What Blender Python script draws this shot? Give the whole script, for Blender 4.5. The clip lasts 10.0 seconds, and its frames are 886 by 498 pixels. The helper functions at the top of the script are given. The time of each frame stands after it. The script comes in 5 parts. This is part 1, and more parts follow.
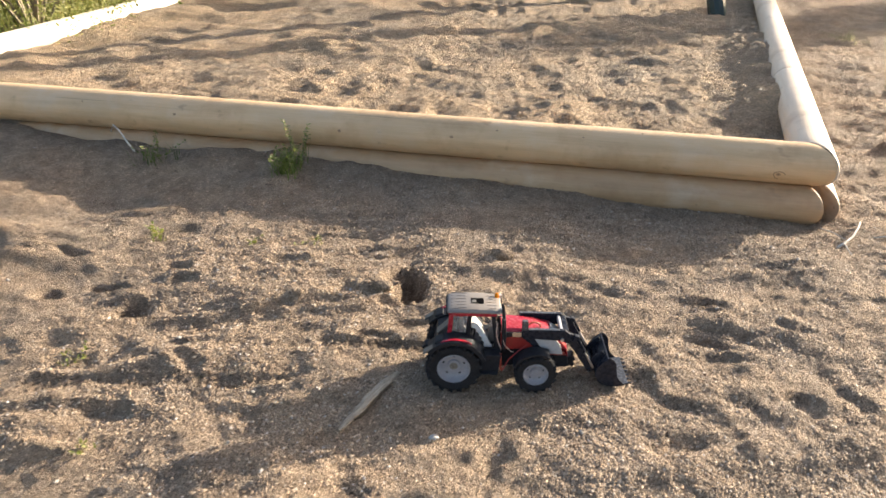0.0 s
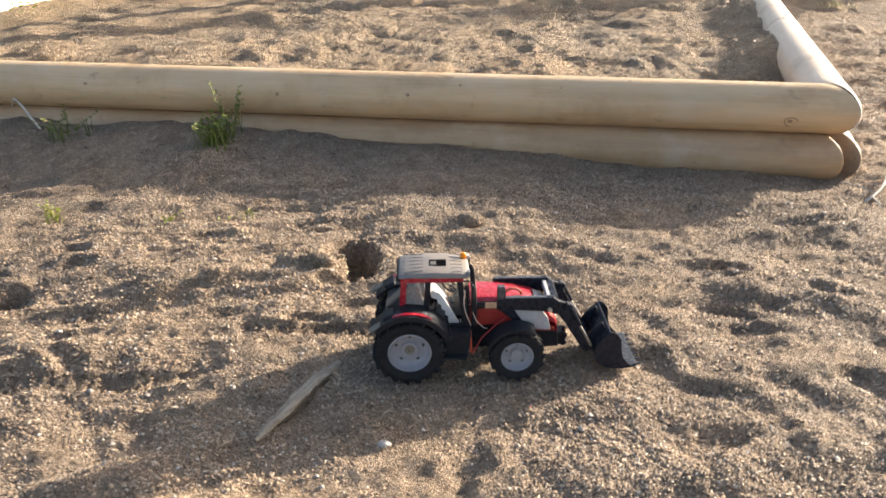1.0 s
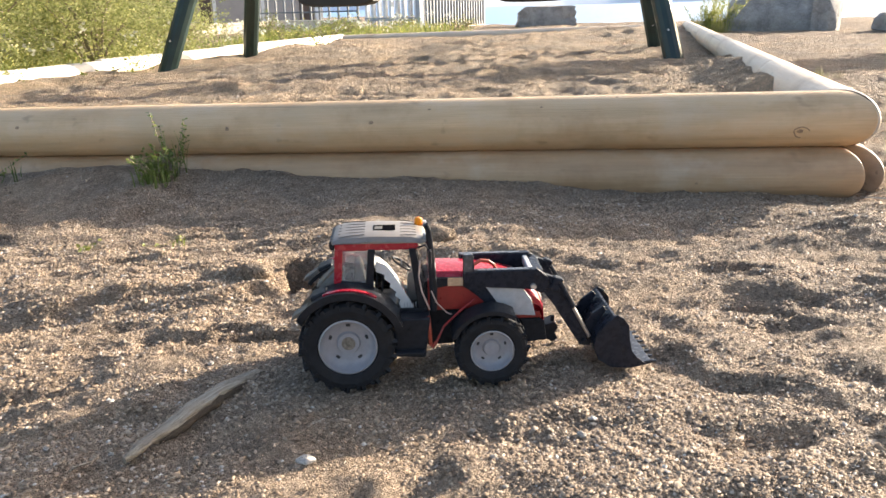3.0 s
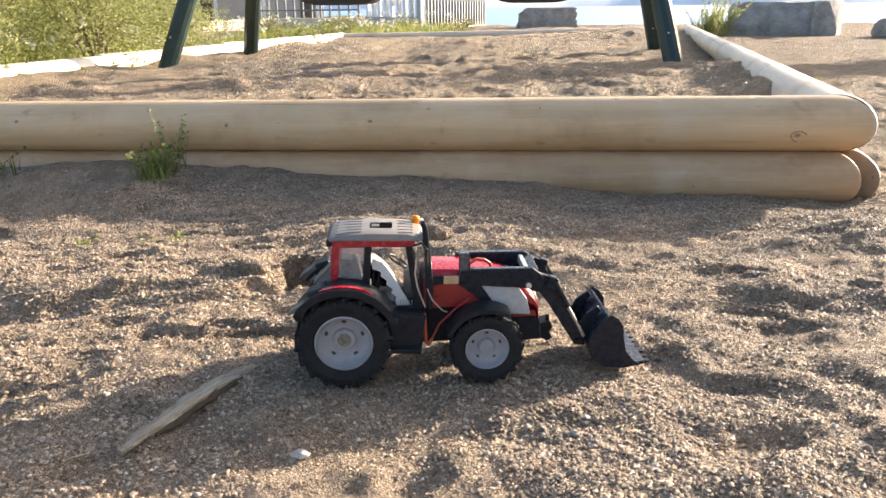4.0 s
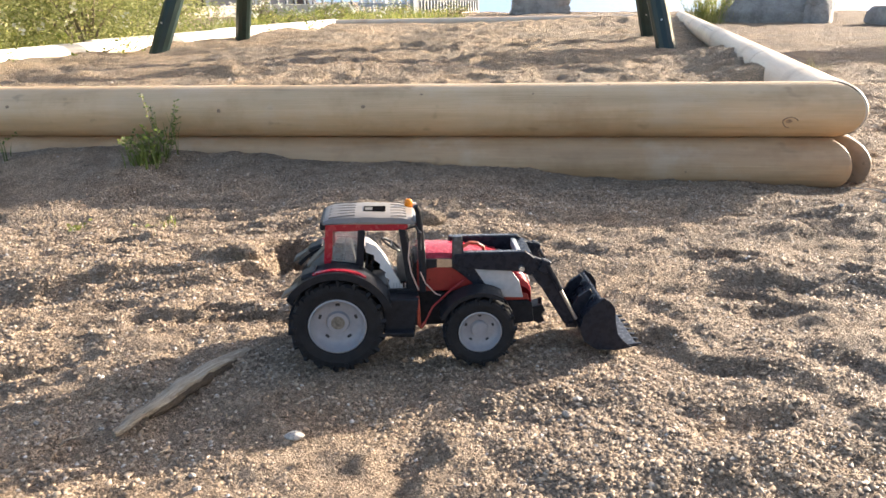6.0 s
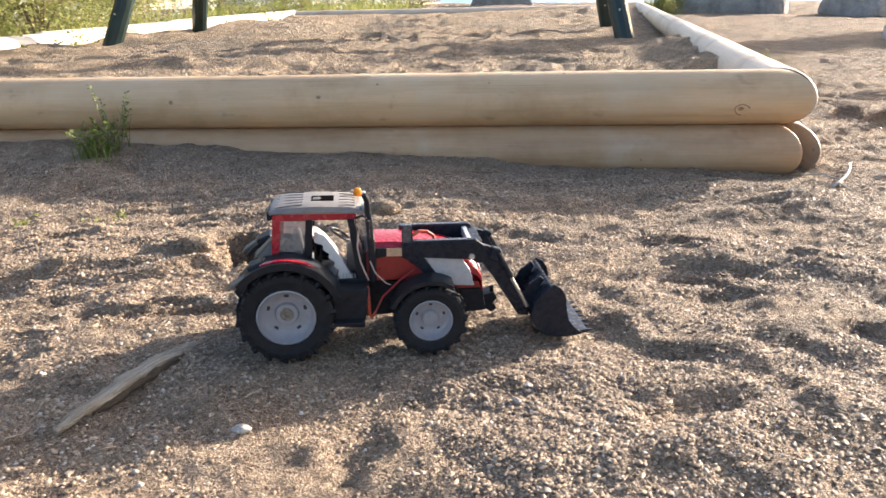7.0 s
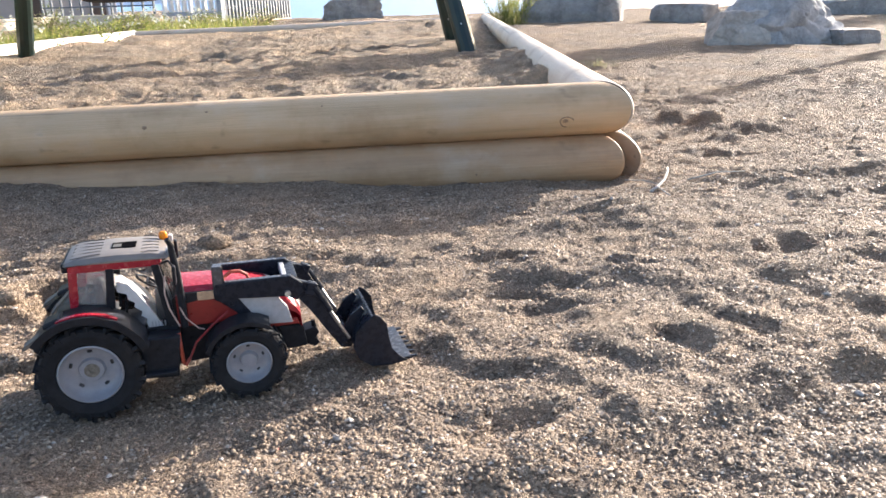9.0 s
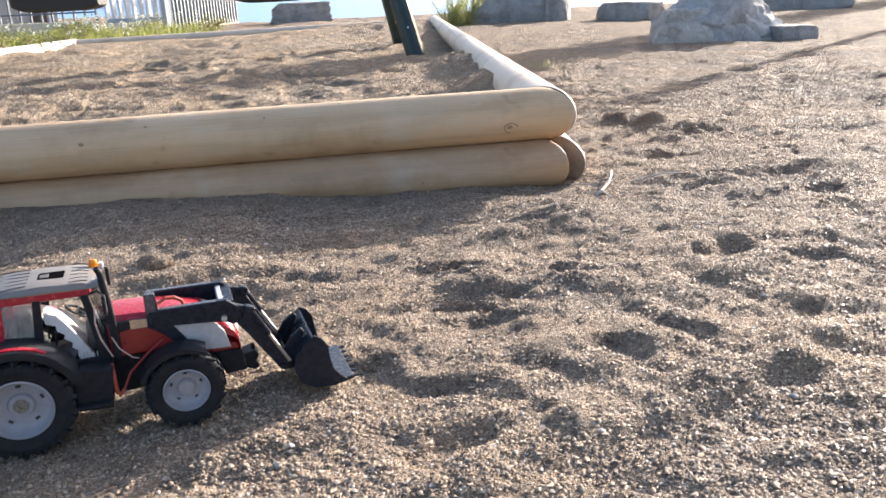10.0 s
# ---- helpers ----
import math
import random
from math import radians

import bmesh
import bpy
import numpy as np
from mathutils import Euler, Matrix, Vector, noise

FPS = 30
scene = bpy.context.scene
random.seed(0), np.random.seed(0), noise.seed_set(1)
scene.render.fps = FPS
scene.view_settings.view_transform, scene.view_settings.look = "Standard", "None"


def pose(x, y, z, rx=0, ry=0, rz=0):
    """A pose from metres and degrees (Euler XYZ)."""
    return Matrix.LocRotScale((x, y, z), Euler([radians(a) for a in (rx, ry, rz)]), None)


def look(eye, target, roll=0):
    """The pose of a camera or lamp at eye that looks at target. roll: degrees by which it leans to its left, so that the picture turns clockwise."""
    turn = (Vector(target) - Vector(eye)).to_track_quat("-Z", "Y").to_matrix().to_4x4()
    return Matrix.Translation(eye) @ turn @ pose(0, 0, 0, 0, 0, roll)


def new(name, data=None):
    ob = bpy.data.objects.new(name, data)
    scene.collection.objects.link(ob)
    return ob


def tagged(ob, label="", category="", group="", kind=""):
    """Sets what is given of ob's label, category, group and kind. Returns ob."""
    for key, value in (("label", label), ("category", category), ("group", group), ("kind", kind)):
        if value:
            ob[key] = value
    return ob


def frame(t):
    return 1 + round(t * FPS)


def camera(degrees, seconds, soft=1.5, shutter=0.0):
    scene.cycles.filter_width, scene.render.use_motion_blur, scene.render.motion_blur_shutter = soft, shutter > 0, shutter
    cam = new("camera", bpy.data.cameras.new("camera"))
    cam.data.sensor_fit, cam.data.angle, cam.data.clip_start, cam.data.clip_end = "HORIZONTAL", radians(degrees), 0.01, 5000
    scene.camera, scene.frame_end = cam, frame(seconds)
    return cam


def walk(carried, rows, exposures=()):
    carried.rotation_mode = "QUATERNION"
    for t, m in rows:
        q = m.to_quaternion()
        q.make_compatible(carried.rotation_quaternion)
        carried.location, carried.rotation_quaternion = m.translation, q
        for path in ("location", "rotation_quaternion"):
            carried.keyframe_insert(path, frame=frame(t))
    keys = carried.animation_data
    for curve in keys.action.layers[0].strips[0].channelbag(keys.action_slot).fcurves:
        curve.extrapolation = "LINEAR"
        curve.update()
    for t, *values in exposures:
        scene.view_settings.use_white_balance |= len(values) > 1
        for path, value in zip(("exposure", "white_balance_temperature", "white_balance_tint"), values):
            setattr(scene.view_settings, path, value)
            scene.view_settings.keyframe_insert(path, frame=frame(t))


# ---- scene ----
cam = camera(58.4, 10.0, soft=1.55, shutter=0.25)
PATH = [
    (0, (0.0087, 0.0875, 0.989), (-0.4859, 1.8074, 0.095), 0.6),
    (0.5, (-0.0232, 0.2702, 0.9), (-0.4688, 2.0115, 0.024), 2.0),
    (1, (-0.0357, 0.3827, 0.727), (-0.4697, 2.1326, -0.139), -0.5),
    (1.5, (-0.0308, 0.5071, 0.525), (-0.4796, 2.3143, -0.204), -1.3),
    (2, (-0.0314, 0.5601, 0.448), (-0.4574, 2.4135, -0.171), -1.5),
    (2.5, (-0.0363, 0.5789, 0.425), (-0.4698, 2.441, -0.162), -1.8),
    (4, (-0.033, 0.5721, 0.424), (-0.4596, 2.4365, -0.159), -0.7),
    (4.5, (-0.0308, 0.5692, 0.426), (-0.4575, 2.4346, -0.154), -0.9),
    (5, (-0.0327, 0.5661, 0.426), (-0.4663, 2.4311, -0.152), -1.0),
    (6.5, (-0.0308, 0.5692, 0.416), (-0.4111, 2.4288, -0.213), -0.3),
    (7, (-0.0141, 0.575, 0.414), (-0.3368, 2.4445, -0.218), -0.6),
    (7.5, (0.0016, 0.5818, 0.415), (-0.2219, 2.4691, -0.208), -0.6),
    (8, (0.0165, 0.5835, 0.417), (-0.118, 2.4732, -0.225), -0.6),
    (8.5, (0.0335, 0.5833, 0.426), (-0.0387, 2.4901, -0.173), -0.8),
    (9, (0.0522, 0.5903, 0.435), (0.0502, 2.4944, -0.176), -1.7),
    (9.5, (0.063, 0.5948, 0.441), (0.1052, 2.4951, -0.181), -1.6),
    (10, (0.0768, 0.5995, 0.452), (0.1801, 2.5008, -0.162), -2.6),
]
walk(cam, [(t, look(eye, target, roll)) for t, eye, target, roll in PATH],
     [(0, 1.48, 6700, 10), (1.0, 1.46, 6600, 10), (2.0, 1.64, 6450, 10), (5.0, 1.64, 6450, 10), (7.0, 1.64, 6300, 12), (8.5, 1.63, 6050, 12), (10.0, 1.52, 5900, 12)])

# ---- world, sun, exposure ----
SUN_ELEV, SUN_AZ = radians(18.2), math.atan2(0.69, 0.724)      # clockwise from +y
world = bpy.data.worlds.new("sky")
scene.world = world
world.use_nodes = True
wn = world.node_tree
sky = wn.nodes.new("ShaderNodeTexSky")
sky.sky_type, sky.sun_disc = "NISHITA", False
sky.sun_elevation, sky.sun_rotation = SUN_ELEV, SUN_AZ
sky.air_density, sky.dust_density, sky.ozone_density = 0.85, 3.0, 0.4
wn.links.new(sky.outputs[0], wn.nodes["Background"].inputs[0])
wn.nodes["Background"].inputs[1].default_value = 0.118
sun = new("sun", bpy.data.lights.new("sun", "SUN"))
sun.data.energy, sun.data.angle, sun.data.color = 5.0, radians(0.6), (1.0, 0.89, 0.74)
to_sun = Vector((math.sin(SUN_AZ) * math.cos(SUN_ELEV), math.cos(SUN_AZ) * math.cos(SUN_ELEV), math.sin(SUN_ELEV)))
sun.matrix_world = look(to_sun * 30, (0, 0, 0))


# ---- materials ----
def ramp(nt, fac, stops):
    r = nt.nodes.new("ShaderNodeValToRGB")
    while len(r.color_ramp.elements) < len(stops):
        r.color_ramp.elements.new(0.5)
    for e, (p, c) in zip(r.color_ramp.elements, stops):
        e.position, e.color = p, (*c, 1)
    nt.links.new(fac, r.inputs[0])
    return r.outputs[0]


def tex(nt, kind, scale, coord, detail=4.0, rough=0.6, stretch=None, feature=None):
    n = nt.nodes.new("ShaderNodeTex" + kind)
    n.inputs["Scale"].default_value = scale
    if kind == "Noise":
        n.inputs["Detail"].default_value, n.inputs["Roughness"].default_value = detail, rough
    if feature:
        n.feature = feature
    if stretch:
        m = nt.nodes.new("ShaderNodeMapping")
        m.inputs["Scale"].default_value = stretch
        nt.links.new(coord, m.inputs[0])
        coord = m.outputs[0]
    nt.links.new(coord, n.inputs["Vector"])
    return n


def mix(nt, fac, a, b, mode="MIX"):
    n = nt.nodes.new("ShaderNodeMix")
    n.data_type, n.blend_type = "RGBA", mode
    for sock, v in ((n.inputs[0], fac), (n.inputs[6], a), (n.inputs[7], b)):
        if isinstance(v, (int, float)):
            sock.default_value = v
        elif isinstance(v, tuple):
            sock.default_value = (*v, 1)
        else:
            nt.links.new(v, sock)
    return n.outputs[2]


def bump(nt, height, strength, distance, below=None):
    n = nt.nodes.new("ShaderNodeBump")
    n.inputs["Strength"].default_value, n.inputs["Distance"].default_value = strength, distance
    nt.links.new(height, n.inputs["Height"])
    if below:
        nt.links.new(below, n.inputs["Normal"])
    return n.outputs[0]


def blank(name, rough=0.6, metal=0.0):
    m = bpy.data.materials.new(name)
    m.use_nodes = True
    nt = m.node_tree
    b = nt.nodes["Principled BSDF"]
    b.inputs["Roughness"].default_value, b.inputs["Metallic"].default_value = rough, metal
    co = nt.nodes.new("ShaderNodeTexCoord")
    return m, nt, b, co


def plain(name, col, rough=0.5, metal=0.0, vary=0.25, scale=60.0, dust=0.0, relief=0.0005, spec=0.5):
    """Paint, plastic or metal with worn tone, uneven gloss and a film of sand dust."""
    m, nt, b, co = blank(name, rough, metal)
    b.inputs["Specular IOR Level"].default_value = spec
    n1 = tex(nt, "Noise", scale, co.outputs["Object"], 6)
    n2 = tex(nt, "Noise", scale * 0.15, co.outputs["Object"], 3)
    dark = tuple(c * (1 - vary) for c in col)
    lite = tuple(min(1, c * (1 + vary * 0.6)) for c in col)
    c = ramp(nt, n1.outputs[0], [(0.3, dark), (0.7, lite)])
    if dust:
        f = ramp(nt, n2.outputs[0], [(0.42, (0, 0, 0)), (0.75, (dust, dust, dust))])
        c = mix(nt, f, c, (0.33, 0.26, 0.18))
    nt.links.new(c, b.inputs["Base Color"])
    r = ramp(nt, n1.outputs[0], [(0.25, (max(0.03, rough - 0.12),) * 3), (0.8, (min(1, rough + 0.15),) * 3)])
    nt.links.new(r, b.inputs["Roughness"])
    nt.links.new(bump(nt, n1.outputs[0], 0.3, relief), b.inputs["Normal"])
    return m


def sand_material(name, tint):
    m, nt, b, co = blank(name, 0.85)
    warp = tex(nt, "Noise", 90.0, co.outputs["Object"], 3)
    p = mix(nt, 0.012, co.outputs["Object"], warp.outputs["Color"], "LINEAR_LIGHT")
    big = tex(nt, "Noise", 2.2, p, 5)
    mid = tex(nt, "Noise", 22.0, p, 8, 0.7)
    patch = tex(nt, "Noise", 7.0, p, 4)
    fine = tex(nt, "Noise", 420.0, p, 5, 0.75)
    base = ramp(nt, mid.outputs[0], [(0.25, tuple(c * 0.6 for c in tint)), (0.52, tint), (0.8, tuple(min(1, c * 1.3) for c in tint))])
    tone = ramp(nt, big.outputs[0], [(0.35, (0.84, 0.86, 0.9)), (0.65, (1.1, 1.04, 0.96))])
    c = mix(nt, 1.0, base, tone, "MULTIPLY")
    c = mix(nt, 0.9, c, ramp(nt, fine.outputs[0], [(0.3, (0.45, 0.44, 0.43)), (0.55, (1.05, 1.04, 1.02)), (0.72, (1.6, 1.55, 1.5))]), "MULTIPLY")
    damp = tex(nt, "Noise", 8.5, p, 5, 0.65)
    c = mix(nt, 0.9, c, ramp(nt, damp.outputs[0], [(0.36, (0.80, 0.77, 0.74)), (0.50, (1.0, 1.0, 1.0)), (0.68, (1.08, 1.07, 1.05))]), "MULTIPLY")
    n = bump(nt, mid.outputs[0], 0.6, 0.014)
    n = bump(nt, fine.outputs[0], 0.8, 0.0035, n)
    for scale, share, deep in ((130.0, 0.90, 0.007), (210.0, 0.56, 0.007), (330.0, 0.20, 0.005)):
        vo = tex(nt, "Voronoi", scale, p)
        sep = nt.nodes.new("ShaderNodeSeparateColor")
        nt.links.new(vo.outputs["Color"], sep.inputs[0])
        stone = ramp(nt, sep.outputs[0], [(0.0, (0.42, 0.39, 0.36)), (0.3, (0.74, 0.72, 0.70)), (0.6, (1.05, 1.04, 1.02)), (0.82, (1.3, 1.29, 1.27)), (0.96, (1.6, 1.6, 1.6))])
        grit = mix(nt, 1.0, c, stone, "MULTIPLY")
        # only some cells are stones, and more of them in stony patches
        pick = nt.nodes.new("ShaderNodeMath")
        pick.operation = "ADD"
        nt.links.new(sep.outputs[2], pick.inputs[0])
        nt.links.new(patch.outputs[0], pick.inputs[1])
        gate = nt.nodes.new("ShaderNodeMath")
        gate.operation = "GREATER_THAN"
        gate.inputs[1].default_value = share + 0.32
        nt.links.new(pick.outputs[0], gate.inputs[0])
        round_ = ramp(nt, vo.outputs["Distance"], [(0.30, (1, 1, 1)), (0.62, (0, 0, 0))])
        on = mix(nt, 1.0, gate.outputs[0], round_, "MULTIPLY")
        c = mix(nt, on, c, grit)
        n = bump(nt, on, 1.0, deep, n)
    nt.links.new(c, b.inputs["Base Color"])
    gl = ramp(nt, fine.outputs[0], [(0.3, (0.95,) * 3), (0.66, (0.8,) * 3), (0.74, (0.4,) * 3)])
    nt.links.new(gl, b.inputs["Roughness"])
    nt.links.new(n, b.inputs["Normal"])
    return m


def log_material(name, tints):
    m, nt, b, co = blank(name, 0.6)
    p = co.outputs["Object"]
    grain = tex(nt, "Noise", 9.0, p, 7, 0.6, stretch=(0.35, 4.5, 4.5))
    fibre = tex(nt, "Noise", 40.0, p, 4, 0.6, stretch=(0.12, 8, 8))
    tone = tex(nt, "Noise", 2.0, p, 3)
    crack = tex(nt, "Noise", 14.0, p, 2, 0.4, stretch=(0.06, 5, 5))
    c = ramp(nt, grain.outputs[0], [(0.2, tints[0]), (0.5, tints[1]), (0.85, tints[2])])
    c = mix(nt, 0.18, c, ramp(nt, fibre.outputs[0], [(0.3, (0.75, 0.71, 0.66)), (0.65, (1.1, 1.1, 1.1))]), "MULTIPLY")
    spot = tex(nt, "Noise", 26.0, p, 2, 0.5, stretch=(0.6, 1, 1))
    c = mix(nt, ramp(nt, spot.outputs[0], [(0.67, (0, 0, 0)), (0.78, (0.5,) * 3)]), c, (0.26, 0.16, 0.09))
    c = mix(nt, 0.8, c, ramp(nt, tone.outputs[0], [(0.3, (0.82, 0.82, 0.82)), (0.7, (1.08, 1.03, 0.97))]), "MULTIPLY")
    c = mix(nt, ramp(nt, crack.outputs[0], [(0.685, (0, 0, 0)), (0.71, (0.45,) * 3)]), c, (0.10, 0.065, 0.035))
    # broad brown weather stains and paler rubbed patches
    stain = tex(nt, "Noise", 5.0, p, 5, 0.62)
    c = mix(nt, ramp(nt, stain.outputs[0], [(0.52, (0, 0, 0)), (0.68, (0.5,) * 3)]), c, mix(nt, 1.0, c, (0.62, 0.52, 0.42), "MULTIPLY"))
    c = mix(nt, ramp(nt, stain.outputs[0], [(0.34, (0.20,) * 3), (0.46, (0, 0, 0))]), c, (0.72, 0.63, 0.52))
    nt.links.new(c, b.inputs["Base Color"])
    nt.links.new(ramp(nt, fibre.outputs[0], [(0.2, (0.40,) * 3), (0.8, (0.60,) * 3)]), b.inputs["Roughness"])
    n = bump(nt, fibre.outputs[0], 0.35, 0.003)
    nt.links.new(bump(nt, grain.outputs[0], 0.3, 0.004, n), b.inputs["Normal"])
    return m


def wood_material(name, dark, lite):
    m, nt, b, co = blank(name, 0.85)
    p = co.outputs["Object"]
    fibre = tex(nt, "Noise", 60.0, p, 6, 0.7, stretch=(0.08, 6, 6))
    tone = tex(nt, "Noise", 12.0, p, 3)
    c = ramp(nt, fibre.outputs[0], [(0.3, dark), (0.7, lite)])
    c = mix(nt, 0.8, c, ramp(nt, tone.outputs[0], [(0.3, (0.75, 0.73, 0.7)), (0.7, (1.1, 1.1, 1.1))]), "MULTIPLY")
    nt.links.new(c, b.inputs["Base Color"])
    nt.links.new(bump(nt, fibre.outputs[0], 0.8, 0.003), b.inputs["Normal"])
    return m


def rock_material(name, cols):
    m, nt, b, co = blank(name, 0.85)
    p = co.outputs["Object"]
    n1 = tex(nt, "Noise", 4.5, p, 9, 0.7)
    n2 = tex(nt, "Noise", 45.0, p, 4, 0.7)
    bent = mix(nt, 0.12, p, n1.outputs["Color"], "LINEAR_LIGHT")
    vo = tex(nt, "Voronoi", 2.6, bent, feature="DISTANCE_TO_EDGE")
    c = ramp(nt, n1.outputs[0], [(0.3, cols[0]), (0.5, cols[1]), (0.7, cols[2])])
    c = mix(nt, 0.6, c, ramp(nt, n2.outputs[0], [(0.3, (0.65,) * 3), (0.7, (1.15,) * 3)]), "MULTIPLY")
    # fine dark cracks
    c = mix(nt, 0.3, c, ramp(nt, vo.outputs["Distance"], [(0.0, (0.45,) * 3), (0.035, (1.0,) * 3)]), "MULTIPLY")
    nt.links.new(c, b.inputs["Base Color"])
    n = bump(nt, n1.outputs[0], 0.7, 0.05)
    nt.links.new(bump(nt, n2.outputs[0], 0.5, 0.01, n), b.inputs["Normal"])
    return m


def leaf_material(name, dark, mid, lite):
    m, nt, b, co = blank(name, 0.55)
    geo = nt.nodes.new("ShaderNodeNewGeometry")
    n = tex(nt, "Noise", 1.3, co.outputs["Object"], 3)
    c = ramp(nt, geo.outputs["Random Per Island"], [(0.0, dark), (0.5, mid), (1.0, lite)])
    c = mix(nt, 0.6, c, ramp(nt, n.outputs[0], [(0.35, (0.7, 0.75, 0.7)), (0.65, (1.15, 1.1, 1.0))]), "MULTIPLY")
    nt.links.new(c, b.inputs["Base Color"])
    tr = nt.nodes.new("ShaderNodeBsdfTranslucent")
    nt.links.new(c, tr.inputs[0])
    mx = nt.nodes.new("ShaderNodeMixShader")
    mx.inputs[0].default_value = 0.55
    nt.links.new(b.outputs[0], mx.inputs[1])
    nt.links.new(tr.outputs[0], mx.inputs[2])
    nt.links.new(mx.outputs[0], nt.nodes["Material Output"].inputs[0])
    return m


def stones_material():
    m, nt, b, co = blank("gravel_stone", 0.6)
    geo = nt.nodes.new("ShaderNodeNewGeometry")
    n = tex(nt, "Noise", 300.0, co.outputs["Object"], 4)
    hue = ramp(nt, geo.outputs["Random Per Island"], [(0.0, (0.15, 0.105, 0.07)), (0.25, (0.29, 0.207, 0.137)), (0.55, (0.41, 0.30, 0.20)), (0.85, (0.48, 0.365, 0.255)), (0.96, (0.55, 0.45, 0.35)), (1.0, (0.68, 0.62, 0.55))])
    c = mix(nt, 0.5, hue, ramp(nt, n.outputs[0], [(0.3, (0.7,) * 3), (0.7, (1.2,) * 3)]), "MULTIPLY")
    nt.links.new(c, b.inputs["Base Color"])
    b.inputs["Specular IOR Level"].default_value = 0.35
    mul = nt.nodes.new("ShaderNodeMath")
    mul.operation, mul.inputs[1].default_value = "MULTIPLY", 17.0
    nt.links.new(geo.outputs["Random Per Island"], mul.inputs[0])
    odd = nt.nodes.new("ShaderNodeMath")
    odd.operation = "FRACT"
    nt.links.new(mul.outputs[0], odd.inputs[0])
    nt.links.new(ramp(nt, odd.outputs[0], [(0.0, (0.36,) * 3), (0.25, (0.62,) * 3), (1.0, (0.9,) * 3)]), b.inputs["Roughness"])
    nt.links.new(bump(nt, n.outputs[0], 0.4, 0.0008), b.inputs["Normal"])
    return m


def water_material():
    m, nt, b, co = blank("lake_water", 0.3)
    b.inputs["Base Color"].default_value = (0.12, 0.27, 0.50, 1)
    n = tex(nt, "Noise", 1.5, co.outputs["Object"], 5, 0.6, stretch=(0.4, 1, 1))
    nt.links.new(bump(nt, n.outputs[0], 0.6, 0.15), b.inputs["Normal"])
    return m


def glass_material(name, haze):
    m, nt, b, co = blank(name, 0.06)
    b.inputs["Transmission Weight"].default_value = 1.0
    b.inputs["IOR"].default_value = 1.1
    b.inputs["Base Color"].default_value = (0.93, 0.92, 0.9, 1)
    n = tex(nt, "Noise", 300.0, co.outputs["Object"], 3)
    nt.links.new(ramp(nt, n.outputs[0], [(0.4, (0.03,) * 3), (0.7, (0.2,) * 3)]), b.inputs["Roughness"])
    # a dull diffuse share imitates the milky reflection in the pane
    if haze:
        dull = nt.nodes.new("ShaderNodeBsdfDiffuse")
        dull.inputs[0].default_value = (0.5, 0.48, 0.45, 1)
        mx = nt.nodes.new("ShaderNodeMixShader")
        mx.inputs[0].default_value = haze
        nt.links.new(b.outputs[0], mx.inputs[1])
        nt.links.new(dull.outputs[0], mx.inputs[2])
        nt.links.new(mx.outputs[0], nt.nodes["Material Output"].inputs[0])
    return m


M_SAND = sand_material("gravelly_sand", (0.485, 0.375, 0.276))
M_BOXSAND = sand_material("yellow_brown_sand", (0.60, 0.468, 0.332))
M_STONES = stones_material()
M_PEBBLE = rock_material("pale_pebble", ((0.42, 0.38, 0.34), (0.55, 0.50, 0.45), (0.66, 0.62, 0.57)))
M_LOG = log_material("peeled_pine", ((0.54, 0.375, 0.215), (0.665, 0.475, 0.28), (0.73, 0.55, 0.36)))
# lighter copy of the pine: the sunshine on these logs is in its colour
M_SUNLOG = log_material("sunlit_peeled_pine", ((0.66, 0.53, 0.40), (0.75, 0.63, 0.50), (0.80, 0.70, 0.58)))
# darker pine for the lower front log: soil and shade both in the tints
M_SOILSHADE = log_material("soiled_shaded_pine", ((0.40, 0.25, 0.135), (0.51, 0.335, 0.19), (0.60, 0.41, 0.25)))
# whitest pine copy: overexposed sunlight on the left logs, put into the colour
M_GLARELOG = log_material("glare_pale_pine", ((0.66, 0.60, 0.52), (0.76, 0.71, 0.63), (0.82, 0.78, 0.72)))
# darkest pine copy: the lower side log's shade is put into its colour
M_SHADELOG = log_material("shaded_brown_pine", ((0.25, 0.195, 0.145), (0.33, 0.265, 0.20), (0.40, 0.325, 0.25)))
M_SEAM = plain("dirty_shaded_end_grain", (0.22, 0.155, 0.10), 0.8, vary=0.5, scale=120)
M_KNOT = plain("pine_knot", (0.34, 0.225, 0.14), 0.7, vary=0.5, scale=200)
M_DRIFT = wood_material("grey_driftwood", (0.15, 0.11, 0.075), (0.56, 0.47, 0.36))
# near-black wood colour holding the shade below the driftwood
M_UNDERSHADE = wood_material("underside_shade_wood", (0.035, 0.025, 0.017), (0.12, 0.085, 0.055))
M_BARS = plain("grey_blue_steel", (0.15, 0.17, 0.19), 0.6, vary=0.2, scale=6)
M_TWIG = wood_material("bleached_twig", (0.45, 0.41, 0.36), (0.8, 0.76, 0.7))
M_ROCK = rock_material("grey_granite", ((0.20, 0.19, 0.18), (0.34, 0.32, 0.30), (0.48, 0.45, 0.42)))
M_ROCK2 = rock_material("warm_granite", ((0.32, 0.28, 0.23), (0.52, 0.46, 0.39), (0.70, 0.64, 0.56)))
# paler copy of the granite: lens glare over the large boulder is in its colour
M_ROCK3 = rock_material("glare_pale_granite", ((0.27, 0.26, 0.25), (0.45, 0.43, 0.41), (0.66, 0.63, 0.60)))
M_LEAF = leaf_material("shrub_leaf", (0.21, 0.235, 0.075), (0.41, 0.43, 0.16), (0.64, 0.62, 0.33))
M_GRASS = leaf_material("grass_blade", (0.14, 0.18, 0.04), (0.28, 0.31, 0.075), (0.48, 0.43, 0.17))
